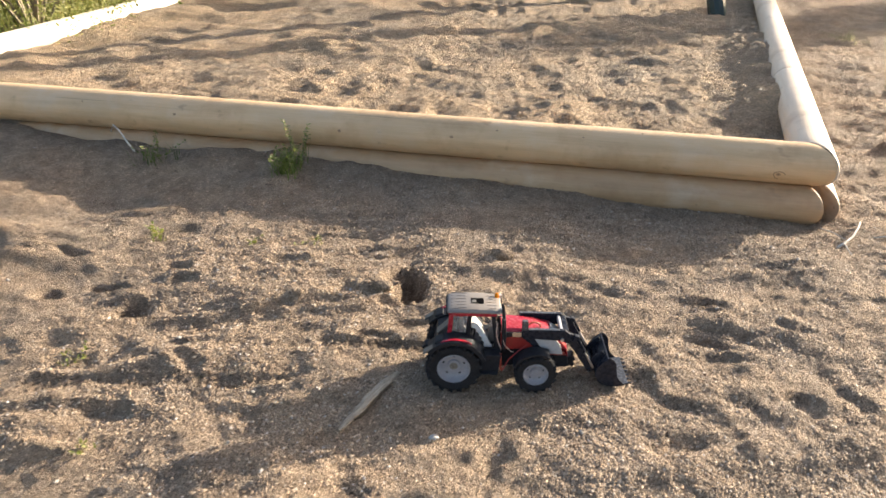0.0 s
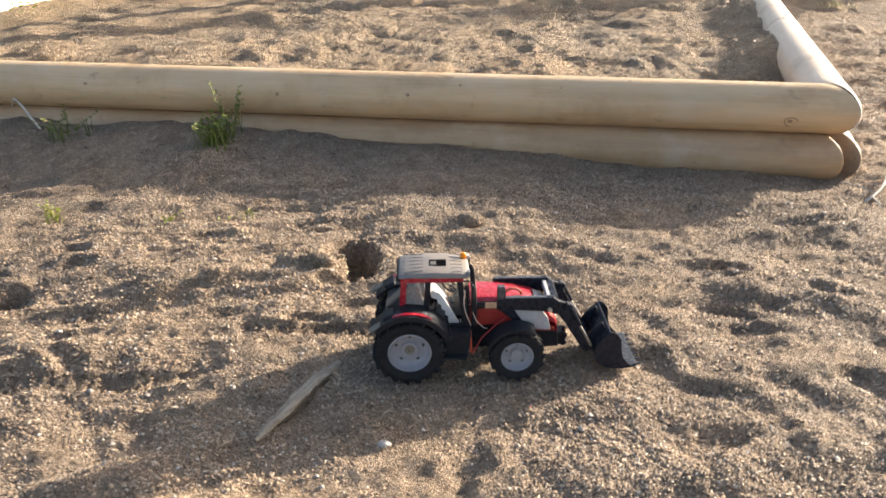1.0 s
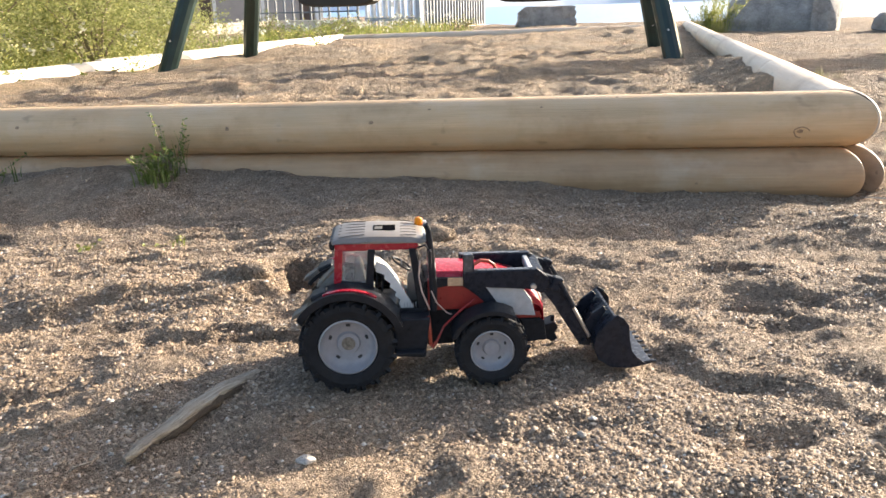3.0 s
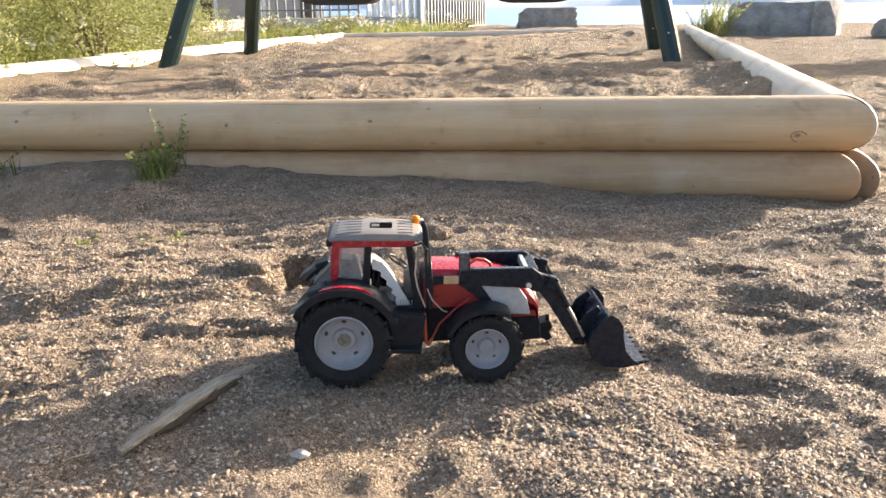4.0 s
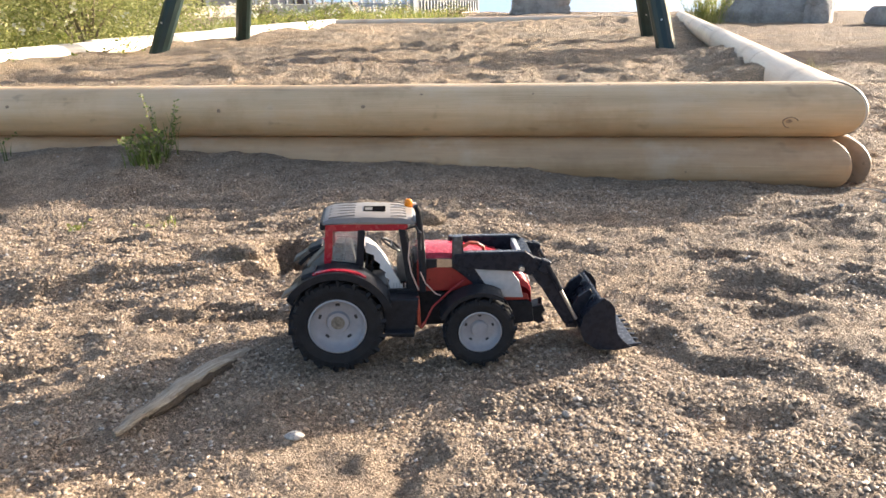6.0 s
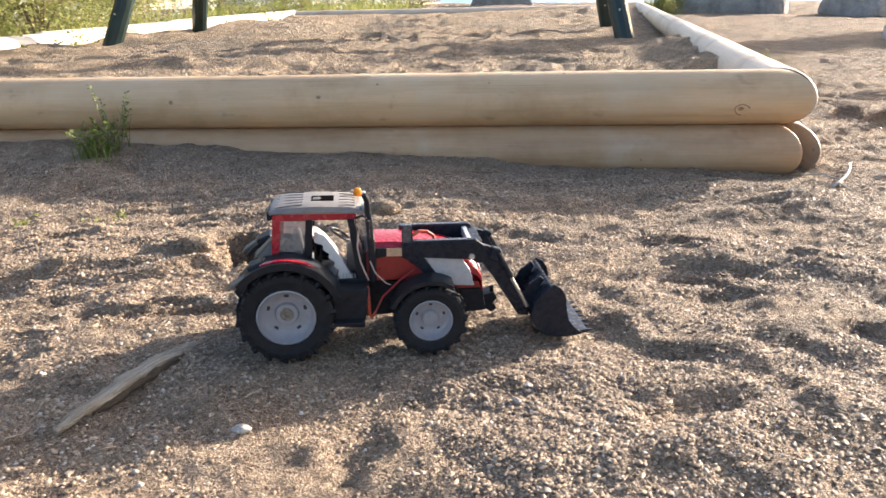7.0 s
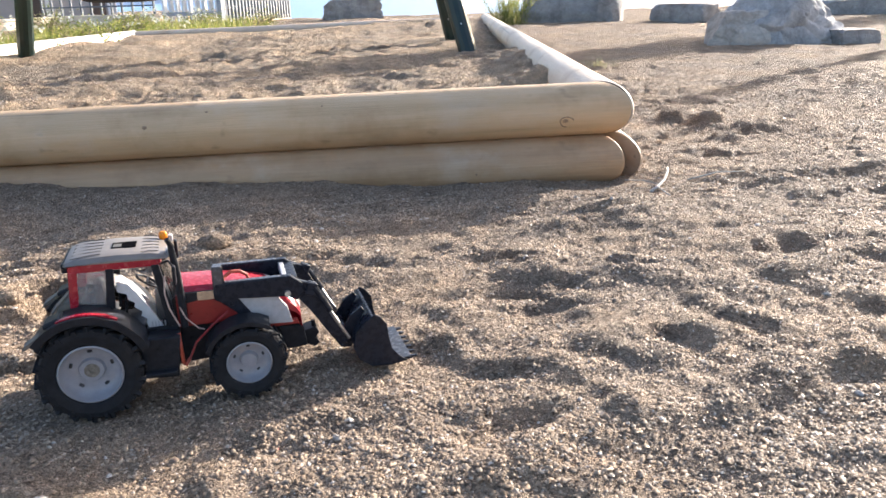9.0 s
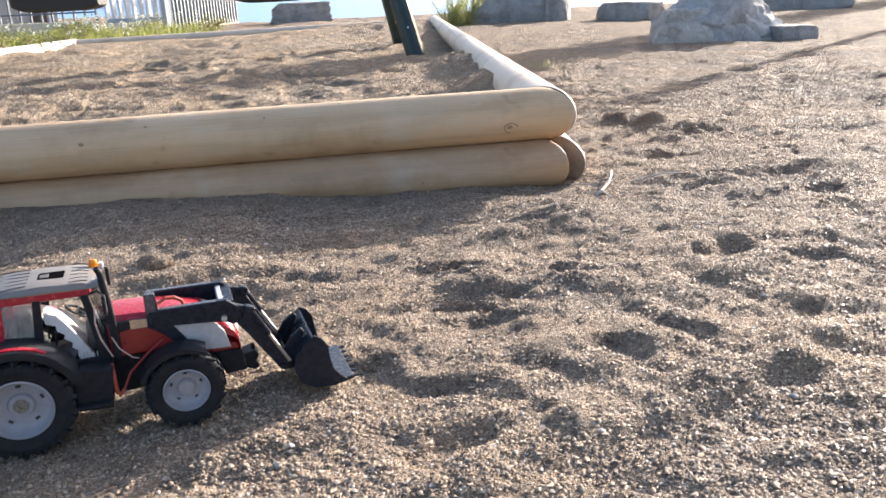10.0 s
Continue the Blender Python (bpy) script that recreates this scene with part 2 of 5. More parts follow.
M_OLIVE = leaf_material("olive_weed", (0.095, 0.135, 0.026), (0.175, 0.225, 0.05), (0.29, 0.325, 0.10))
M_DRY = leaf_material("dry_grass", (0.24, 0.22, 0.10), (0.36, 0.34, 0.18), (0.52, 0.48, 0.30))
M_FLOWER = leaf_material("white_flower", (0.7, 0.7, 0.62), (0.78, 0.76, 0.7), (0.8, 0.8, 0.75))
M_BARK = plain("birch_bark", (0.62, 0.59, 0.54), 0.8, vary=0.4, scale=25, relief=0.004)
M_STEM = plain("brown_stem", (0.29, 0.235, 0.16), 0.85, vary=0.4, scale=40)
M_WATER = water_material()
# the haze of distance is painted in as this pale blue
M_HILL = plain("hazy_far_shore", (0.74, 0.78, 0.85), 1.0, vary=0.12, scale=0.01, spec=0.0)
M_GREEN = plain("dark_green_steel", (0.010, 0.030, 0.026), 0.4, vary=0.4, scale=8, relief=0.001)
M_GALV = plain("galvanised_steel", (0.55, 0.55, 0.55), 0.4, 0.9, scale=40)
M_SEAT = plain("black_rubber_seat", (0.02, 0.019, 0.018), 0.6, scale=20, relief=0.002)
M_FENCE = plain("white_fence_paint", (0.80, 0.79, 0.78), 0.6, vary=0.12, scale=6)
M_SLAT = plain("weathered_grey_blue_paint", (0.40, 0.43, 0.46), 0.7, vary=0.2, scale=6)
M_WALLB = plain("greige_render", (0.43, 0.39, 0.36), 0.9, vary=0.12, scale=3)
M_LEDGE = plain("pale_concrete", (0.78, 0.66, 0.50), 0.9, vary=0.15, scale=4)
M_DARKW = plain("dark_brown_trim", (0.10, 0.07, 0.055), 0.7, scale=5)

M_RED = plain("red_plastic", (0.36, 0.012, 0.030), 0.25, vary=0.15, scale=150, dust=0.12)
M_ORANGE = plain("dark_red_plastic", (0.25, 0.017, 0.016), 0.35, vary=0.15, scale=150, dust=0.1)
M_BLACK = plain("black_plastic", (0.022, 0.0235, 0.028), 0.36, vary=0.3, scale=150, spec=0.12)
M_LOADER = plain("blue_black_plastic", (0.018, 0.021, 0.030), 0.28, vary=0.3, scale=120, spec=0.15)
# paler loader grey: sky sheen of arm tops and bucket lip; also the post cap
M_BLUEGREY = plain("blue_grey_loader_plastic", (0.07, 0.078, 0.092), 0.25, vary=0.35, scale=160, dust=0.1)
M_TYRE = plain("black_rubber", (0.021, 0.022, 0.025), 0.55, vary=0.3, scale=120, dust=0.03, spec=0.12)
M_RIM = plain("light_grey_rim_plastic", (0.32, 0.32, 0.345), 0.4, vary=0.12, scale=120, dust=0.12)
M_MUD = plain("muddy_hub", (0.22, 0.19, 0.15), 0.7, vary=0.6, scale=260, relief=0.001)
M_VOID = plain("matt_black_opening_shade", (0.006, 0.006, 0.007), 1.0, vary=0.3, scale=200, spec=0.0)
# black plastic paled by dust, and by sunlight put into the colour
M_SUNDUST = plain("dusty_sunlit_black_plastic", (0.12, 0.112, 0.10), 0.55, vary=0.3, scale=160, dust=0.35)
M_BOLT = plain("slot_shade", (0.035, 0.035, 0.04), 0.5, scale=300)
M_ROOF = plain("grey_roof_plastic", (0.200, 0.180, 0.165), 0.38, vary=0.15, scale=100, dust=0.4, spec=0.6)
M_SILVER = plain("silver_plastic", (0.44, 0.44, 0.45), 0.38, vary=0.15, scale=150, dust=0.1)
M_WHITE = plain("white_plastic", (0.62, 0.62, 0.61), 0.4, vary=0.08, scale=150, dust=0.06)
M_GREYP = plain("mid_grey_plastic", (0.13, 0.13, 0.13), 0.5, vary=0.2, scale=150, dust=0.15)
M_BEACON = plain("orange_beacon_plastic", (0.85, 0.27, 0.01), 0.25, vary=0.1, scale=200)
M_HOSE = plain("copper_red_hose", (0.34, 0.055, 0.028), 0.4, vary=0.2, scale=200)
M_WIRE = plain("pale_wire", (0.52, 0.38, 0.33), 0.45, vary=0.2, scale=200)
M_GLASS = glass_material("clear_glazing", 0.0)
M_HAZE = glass_material("hazy_glazing", 0.30)
M_YELLOW = plain("faded_decal", (0.55, 0.36, 0.22), 0.5, scale=300)


# ---- mesh helpers ----
def obj(name, bm, mat, smooth=False):
    me = bpy.data.meshes.new(name)
    bmesh.ops.recalc_face_normals(bm, faces=bm.faces)
    bm.to_mesh(me)
    bm.free()
    me.materials.append(mat)
    if smooth:
        me.polygons.foreach_set("use_smooth", [True] * len(me.polygons))
    return new(name, me)


def part(name, bm, mat, parent, label="", smooth=False):
    ob = obj(name, bm, mat, smooth)
    ob.parent = parent
    return tagged(ob, label)


def thing(name, place, label, category, group="", kind=""):
    ob = new(name)
    ob.empty_display_size = 0.05
    ob.matrix_world = place
    return tagged(ob, label, category, group, kind)


def box(size, at=(0, 0, 0), bev=0.0, bm=None, m=None):
    bm = bm or bmesh.new()
    k = Matrix.Translation(at) @ (m or Matrix()) @ Matrix.Diagonal((*size, 1))
    vs = bmesh.ops.create_cube(bm, size=1, matrix=k)["verts"]
    if bev:
        es = list({e for v in vs for e in v.link_edges})
        bmesh.ops.bevel(bm, geom=es, offset=bev, segments=2, affect="EDGES", profile=0.5)
    return bm


def prism(pts, y0, y1, bev=0.0, bm=None):
    """A polygon in the xz plane, pushed from y0 to y1."""
    bm = bm or bmesh.new()
    a = [bm.verts.new((x, y0, z)) for x, z in pts]
    b = [bm.verts.new((x, y1, z)) for x, z in pts]
    fs = [bm.faces.new(a), bm.faces.new(b[::-1])]
    for i in range(len(pts)):
        j = (i + 1) % len(pts)
        fs.append(bm.faces.new((a[j], a[i], b[i], b[j])))
    if bev:
        bmesh.ops.bevel(bm, geom=list({e for f in fs for e in f.edges}), offset=bev, segments=2, affect="EDGES", profile=0.5)
    return bm


def lathe(profile, seg=48, bm=None, m=None):
    """A closed profile of (radius, y) turned about the y axis."""
    bm = bm or bmesh.new()
    m = m or Matrix()
    rings = [[bm.verts.new(m @ Vector((r * math.cos(a), y, r * math.sin(a)))) for a in [2 * math.pi * k / seg for k in range(seg)]] for r, y in profile]
    n = len(rings)
    for i in range(n):
        for k in range(seg):
            l = (k + 1) % seg
            bm.faces.new((rings[i][k], rings[i][l], rings[(i + 1) % n][l], rings[(i + 1) % n][k]))
    return bm


def disc(r, y0, y1, seg=24, bm=None, m=None):
    bm = bm or bmesh.new()
    k = (m or Matrix()) @ pose(0, (y0 + y1) / 2, 0, 90)
    bmesh.ops.create_cone(bm, cap_ends=True, segments=seg, radius1=r, radius2=r, depth=abs(y1 - y0), matrix=k)
    return bm


def tube(pts, radii, seg=8, bm=None, flat=1.0):
    """A round bar along points, with closed ends."""
    bm = bm or bmesh.new()
    pts = [Vector(p) for p in pts]
    if isinstance(radii, (int, float)):
        radii = [radii] * len(pts)
    rings, side = [], None
    for i, p in enumerate(pts):
        d = (pts[min(i + 1, len(pts) - 1)] - pts[max(i - 1, 0)]).normalized()
        if side is None:
            side = d.orthogonal().normalized()
        side = (side - d * side.dot(d)).normalized()
        up = d.cross(side)
        rings.append([bm.verts.new(p + radii[i] * (math.cos(a) * side + flat * math.sin(a) * up)) for a in [2 * math.pi * k / seg for k in range(seg)]])
    for r0, r1 in zip(rings, rings[1:]):
        for k in range(seg):
            bm.faces.new((r0[k], r0[(k + 1) % seg], r1[(k + 1) % seg], r1[k]))
    bm.faces.new(rings[0][::-1])
    bm.faces.new(rings[-1])
    return bm


def arc(cx, cz, r, a0, a1, n):
    return [(cx + r * math.cos(radians(a0 + (a1 - a0) * i / n)), cz + r * math.sin(radians(a0 + (a1 - a0) * i / n))) for i in range(n + 1)]


# ---- the sand ----
TABLES = {}


def value_noise(x, y, seed):
    if seed not in TABLES:
        TABLES[seed] = np.random.RandomState(seed).rand(256, 256)
    t = TABLES[seed]
    ix, iy = np.floor(x).astype(int), np.floor(y).astype(int)
    fx, fy = x - ix, y - iy
    fx, fy = fx * fx * (3 - 2 * fx), fy * fy * (3 - 2 * fy)
    a, b = t[ix % 256, iy % 256], t[(ix + 1) % 256, iy % 256]
    c, d = t[ix % 256, (iy + 1) % 256], t[(ix + 1) % 256, (iy + 1) % 256]
    return (a + (b - a) * fx) + ((c + (d - c) * fx) - (a + (b - a) * fx)) * fy - 0.5


def smooth(x, a, b):
    t = np.clip((x - a) / (b - a), 0, 1)
    return t * t * (3 - 2 * t)


LOG_R = 0.0642
FRONT_Y, SIDE_X, LEFT_X = 2.574, 0.455, -3.21
SPLAY = 0.021                               # the side timber leads slightly outwards


def log_top(x):
    return 0.219 + 0.021 * (x - 0.37)


rng = np.random.RandomState(5)
PITS = []                                   # x, y, long radius, short radius, depth, turn
for _ in range(75):
    PITS.append((rng.uniform(-2.3, 3.4), rng.uniform(0.8, 2.45), rng.uniform(0.03, 0.08), rng.uniform(0.02, 0.045), rng.uniform(0.003, 0.010), rng.uniform(0, 3.1)))
for _ in range(420):
    PITS.append((rng.uniform(-2.9, 0.6), rng.uniform(2.7, 9.8), rng.uniform(0.06, 0.14), rng.uniform(0.04, 0.09), rng.uniform(0.004, 0.015), rng.uniform(0, 3.1)))
for _ in range(430):
    PITS.append((rng.uniform(0.6, 4.6), rng.uniform(2.0, 8.5), rng.uniform(0.05, 0.17), rng.uniform(0.03, 0.07), rng.uniform(0.004, 0.013), rng.uniform(-0.5, 0.5)))
PITS += [(-0.572, 1.778, 0.076, 0.044, 0.105, 1.97), (-0.655, 1.725, 0.042, 0.026, -0.020, 0.5), (-0.575, 1.672, 0.035, 0.016, 0.016, 0.2), (-0.50, 1.60, 0.05, 0.018, 0.012, 0.5), (-0.575, 1.532, 0.045, 0.012, 0.013, 0.1),
         (-1.22, 1.52, 0.050, 0.040, 0.034, 1.3), (-1.36, 1.61, 0.045, 0.018, 0.030, 0.1), (-1.225, 1.738, 0.036, 0.02, 0.022, 0.0), (-0.95, 1.845, 0.05, 0.02, 0.014, 0.1), (-1.50, 1.54, 0.032, 0.026, 0.022, 0.2),
         (-1.57, 1.73, 0.045, 0.018, 0.022, 0.1), (-1.02, 1.153, 0.042, 0.022, 0.020, 0.1), (-0.94, 1.335, 0.05, 0.022, 0.014, -0.4), (-1.17, 1.68, 0.03, 0.02, 0.014, 0.6),
         (0.168, 1.895, 0.06, 0.018, 0.017, 0.0), (0.20, 1.815, 0.055, 0.03, -0.012, -0.2), (0.165, 1.725, 0.055, 0.018, 0.013, -0.3), (0.25, 1.765, 0.035, 0.022, 0.010, 0.6), (0.36, 1.83, 0.042, 0.022, 0.015, -0.4),
         (0.352, 1.524, 0.038, 0.024, 0.016, -0.3), (0.003, 1.908, 0.035, 0.016, 0.010, 0.0), (0.20, 1.655, 0.065, 0.024, 0.010, 0.1), (0.49, 1.80, 0.05, 0.03, 0.010, 0.2), (0.52, 1.51, 0.06, 0.028, 0.012, 0.9),
         (-0.37, 1.925, 0.09, 0.04, -0.014, 0.1), (-0.20, 1.96, 0.07, 0.035, -0.012, 0.2), (-0.04, 1.90, 0.08, 0.03, -0.009, -0.2),
         (0.81, 3.24, 0.05, 0.04, -0.030, 0.0), (0.93, 3.18, 0.06, 0.045, -0.030, 0.1), (1.06, 3.08, 0.09, 0.035, -0.020, -0.1), (0.83, 2.70, 0.09, 0.03, 0.016, 0.0), (0.62, 2.30, 0.05, 0.022, 0.012, 0.0), (0.62, 1.87, 0.05, 0.025, 0.014, 0.0), (0.755, 1.84, 0.06, 0.02, 0.013, -0.1), (0.98, 2.46, 0.12, 0.035, 0.018, -0.1), (0.85, 2.41, 0.06, 0.05, -0.02, 0.0)]
RUTS = [(0.02, 1.54, 0.235, 1.33, 0.020, 0.011), (0.19, 1.53, 0.34, 1.35, 0.018, 0.009), (0.28, 1.81, 0.47, 1.56, 0.020, 0.009), (0.40, 1.60, 0.56, 1.40, 0.020, 0.010), (0.04, 1.36, 0.16, 1.20, 0.020, 0.008), (0.52, 1.74, 0.78, 1.52, 0.022, 0.009), (0.62, 1.95, 0.90, 1.72, 0.024, 0.009)]
TRACKS = [(-0.69, 1.478, 0.28, 0.12, 0.015), (-1.28, 1.192, 0.62, 0.245, 0.010)]      # x, y, length, slope, depth
TRACTOR = (-0.3553, 1.4385, 16.0)


def tyre_track(x, y, track):
    """How far a point lies beside and along a tyre print."""
    return (y - track[1]) - track[3] * (x - track[0]), x - track[0]


def sand_height(x, y):
    inside = smooth(y, FRONT_Y - 0.03, FRONT_Y + 0.03) * (1 - smooth(x - SPLAY * (y - FRONT_Y), SIDE_X - 0.03, SIDE_X + 0.03)) * smooth(x, LEFT_X - 0.03, LEFT_X + 0.03) * (1 - smooth(y - 0.20 * (x - SIDE_X), 9.9, 10.0))
    ax, ay = math.cos(radians(TRACTOR[2])), math.sin(radians(TRACTOR[2]))
    u = (x - TRACTOR[0]) * ax + (y - TRACTOR[1]) * ay
    v = -(x - TRACTOR[0]) * ay + (y - TRACTOR[1]) * ax
    calm = 1 - 0.8 * smooth(-np.hypot((u - 0.10) / 1.7, v), -0.17, -0.09)
    calm *= 1 - 0.30 * smooth(y, 2.2, 2.45) * (1 - smooth(y, 2.56, 2.64)) * (1 - smooth(x, 0.4, 0.5))
    z = (0.030 + 0.02 * smooth(-x, 0.6, 1.2)) * value_noise(x * 2.3, y * 2.3, 1) * calm + 0.016 * value_noise(x * 5.1 + 3, y * 7.4, 2) * calm
    z += 0.011 * value_noise(x * 11 + 9, y * 15, 3) * calm + 0.008 * value_noise(x * 28, y * 33 + 4, 4) * (0.6 + 0.4 * calm) + 0.0035 * value_noise(x * 70, y * 70, 6)
    lump = 0.6 * value_noise(x * 38 + 7 * value_noise(x * 9, y * 9, 21), y * 38, 22) + 0.6 * value_noise(x * 21 + 5, y * 21 + 4 * value_noise(x * 7, y * 7, 25), 24)
    z += 0.010 * np.clip(lump, 0.05, 1) * (0.6 + 0.4 * calm) * (0.6 + 1.6 * value_noise(x * 5, y * 5, 23))
    z += 0.003 * value_noise(x * 140, y * 140, 8)
    pit = np.zeros_like(x)
    for px, py, ra, rb, depth, turn in PITS:
        near = (np.abs(x - px) < 2.6 * ra + 0.02) & (np.abs(y - py) < 2.6 * ra + 0.02)
        if not near.any():
            continue
        wob = (0.55 if py < 2.6 else 0.95) * rb
        dx = x[near] - px + wob * value_noise(x[near] / rb * 0.9, y[near] / rb * 0.9, 81) * 1.6
        dy = y[near] - py + wob * value_noise(x[near] / rb * 0.9 + 40, y[near] / rb * 0.9, 82) * 1.6
        c, s = math.cos(turn), math.sin(turn)
        q = np.sqrt(((dx * c + dy * s) / ra) ** 2 + ((dy * c - dx * s) / rb) ** 2)
        rim = 0.22 if depth < 0.04 else 0.0
        if not rim:
            q = q * (1 + 0.35 * value_noise(x[near] * 45, y[near] * 45, 83) + 0.25 * value_noise(x[near] * 110, y[near] * 110, 84))
        pit[near] += depth * (-np.exp(-(q ** (3 if rim else 6)) * 0.8) + rim * np.exp(-((q - 1.35) / 0.4) ** 2))
    open_beach = smooth(x, 0.25, 0.6) * (1 - smooth(y, 2.5, 3.0))
    z += pit * (0.25 + 0.75 * calm) * (1 - 0.45 * open_beach)
    # scuffed ridges and scarps in the trodden sand
    al, ac = (x + 0.55 * y) + 0.05 * value_noise(x * 6, y * 6, 91), (y - 0.45 * x) + 0.06 * value_noise(x * 5, y * 5, 92)
    edge = np.clip(value_noise(al * 3.6, ac * 14, 93) + 0.5 * value_noise(al * 9, ac * 30, 94), -0.10, 0.32)
    z += 0.033 * edge * calm * (1 - inside) * (1 - 0.75 * smooth(y, 3.2, 6)) * (1 - 0.5 * smooth(x, 0.4, 0.8) * smooth(y, 1.9, 2.4)) * (0.45 + 0.55 * smooth(np.abs(x + 0.25), 0.1, 0.7)) * (1 - 0.30 * open_beach)
    z += 0.018 * np.clip(value_noise(al * 6, ac * 13, 97) + 0.5 * value_noise(al * 15, ac * 30, 98), -0.1, 0.4) * smooth(x, 0.5, 0.9) * smooth(y, 2.4, 3.2) * (1 - inside)
    # prints of the toy's tyres behind it
    for track in TRACKS:
        side, run = tyre_track(x, y, track)
        pressed = smooth(-np.abs(side), -0.021, -0.017) * smooth(run, 0, 0.03) * (1 - smooth(run, track[2] - 0.04, track[2]))
        lug = np.abs(((run + 0.8 * np.abs(side)) / 0.021) % 1.0 - 0.5) * 2
        z -= pressed * track[4] * (0.35 + 0.65 * smooth(lug, 0.35, 0.65))
    # heaped and kicked sand within the border
    heap = np.clip(value_noise(x * 4.5 + 2 * value_noise(x * 3, y * 3, 31), y * 5.5, 32) + 0.6 * value_noise(x * 10, y * 12, 33) + 0.3 * value_noise(x * 24, y * 24, 34), -0.05, 0.35)
    z += 0.048 * heap * inside
    # a shallow hollow in the shade of the front timber
    z -= 0.026 * smooth(-x, 0.25, 0.8) * (1 - smooth(-x, 0.7, 1.3)) * smooth(y, 1.75, 2.1) * (1 - smooth(y, 2.2, 2.5))
    z -= 0.012 * smooth(y, 2.2, 2.45) * (1 - smooth(y, 2.56, 2.62)) * smooth(x, -0.4, 0.1) * (1 - smooth(x, 0.45, 0.6))
    z -= 0.022 * np.exp(-((x - 0.56) / 0.16) ** 2 - ((y - 2.40) / 0.14) ** 2)
    # the ground falls away beyond the toy's tail
    z -= 0.042 * smooth(-x, 0.50, 1.35) * (1 - smooth(y, 2.1, 2.5)) * (1 - smooth(-x, 2.6, 3.6))
    # and drops in low worn steps turned away from the low sun
    way = y + 0.10 * (x + 0.8) + 0.10 * value_noise(x * 4, y * 4, 85) + 0.05 * value_noise(x * 13, y * 13, 86)
    z -= (0.020 * (1 - smooth(way, 1.50, 1.70)) * smooth(-x, 0.55, 0.75) + 0.013 * (1 - smooth(way, 1.22, 1.40)) * smooth(-x, 0.62, 0.80)) * (1 - smooth(-x, 2.2, 3.4)) * calm
    # ruts scraped slantwise in front of the toy
    for k, (x0, y0, x1, y1, w, deep) in enumerate(RUTS):
        long = math.hypot(x1 - x0, y1 - y0)
        dx, dy = (x1 - x0) / long, (y1 - y0) / long
        run = (x - x0) * dx + (y - y0) * dy
        off = (y - y0) * dx - (x - x0) * dy + 0.016 * np.sin(run * 23 + k) + 0.03 * value_noise(x * 16, y * 16, 40 + k)
        ends = smooth(run, -0.03, 0.04) * (1 - smooth(run, long - 0.04, long + 0.03)) * np.clip(0.8 + 1.2 * value_noise(x * 11, y * 11, 50 + k), 0, 1.3)
        z += 0.55 * deep * ends * (0.75 * np.exp(-((off - 1.9 * w) / (1.1 * w)) ** 2) - np.exp(-(off / w) ** 2))
    z += inside * (0.111 + 0.025 * value_noise(x * 1.1, y * 0.8, 11) + 0.05 * smooth(y, 5.5, 9.6) * smooth(x, -2.5, 0) - 0.015 * smooth(-x, 2.3, 3.0))
    # banked against the side timber and against the front timber
    z += inside * 0.075 * smooth(x - SPLAY * (y - FRONT_Y), 0.17, 0.41) * smooth(y + 0.15 * value_noise(x * 9, y * 9, 95), 3.05, 3.3) * (1 - smooth(y, 4.3, 5.3)) * (0.8 + 0.8 * value_noise(x * 6, y * 6, 96))
    z += (1 - inside) * (0.005 * smooth(-x, -0.3, 0.7) - 0.012 * smooth(-x, 1.2, 1.7)) * smooth(y, 2.25, 2.55) * (1 - smooth(y, 3, 4))
    # the wheels stand slightly sunk, the nose end lower
    z += (1 - calm) * 1.25 * (-0.0035 - 0.013 * u + 0.017 * v)
    shore = 19.5 + 30 * smooth(-x, 8.6, 10.5) + 0.6 * value_noise(x * 0.5, y * 0.3, 12)
    z -= 1.4 * smooth(y - shore, 0, 3.5)
    return z


def spread(lo, hi, step, ends, grow=1.06, most=3.0):
    """Coordinates that are step apart from lo to hi and widen towards the ends."""
    mid = list(np.arange(lo, hi + step / 2, step))
    out = []
    for way, stop, first in ((-1, ends[0], mid[0]), (1, ends[1], mid[-1])):
        side, p, s = [], first, step
        while way * (stop - p) > 0:
            s = min(s * grow, most)
            p += way * s
            side.append(p)
        out.append(side)
    return np.array(out[0][::-1] + mid + out[1])


gx = spread(-1.15, 1.25, 0.0075, (-70, 70), 1.03)
gy = spread(1.0, 2.6, 0.0075, (-25, 48), 1.0135)
X, Y = np.meshgrid(gx, gy)
Z = sand_height(X.ravel(), Y.ravel()).reshape(X.shape)
nx, ny = len(gx), len(gy)
idx = np.arange(nx * ny).reshape(ny, nx)
quads = np.stack([idx[:-1, :-1], idx[:-1, 1:], idx[1:, 1:], idx[1:, :-1]], -1).reshape(-1, 4)
me = bpy.data.meshes.new("ground")
me.vertices.add(nx * ny)
me.vertices.foreach_set("co", np.stack([X, Y, Z], -1).astype(np.float32).ravel())
me.loops.add(quads.size)
me.loops.foreach_set("vertex_index", quads.astype(np.int32).ravel())
me.polygons.add(len(quads))
me.polygons.foreach_set("loop_start", np.arange(0, quads.size, 4, dtype=np.int32))
me.polygons.foreach_set("use_smooth", np.ones(len(quads), dtype=bool))
me.update(calc_edges=True)
me.materials.append(M_SAND)
me.materials.append(M_BOXSAND)
mx, my = ((gx[:-1] + gx[1:]) / 2)[None], ((gy[:-1] + gy[1:]) / 2)[:, None]
fill = (mx > LEFT_X) & (mx < SIDE_X + SPLAY * (my - FRONT_Y)) & (my > FRONT_Y) & (my < 9.45 + 0.22 * (mx - LEFT_X) - 0.4)
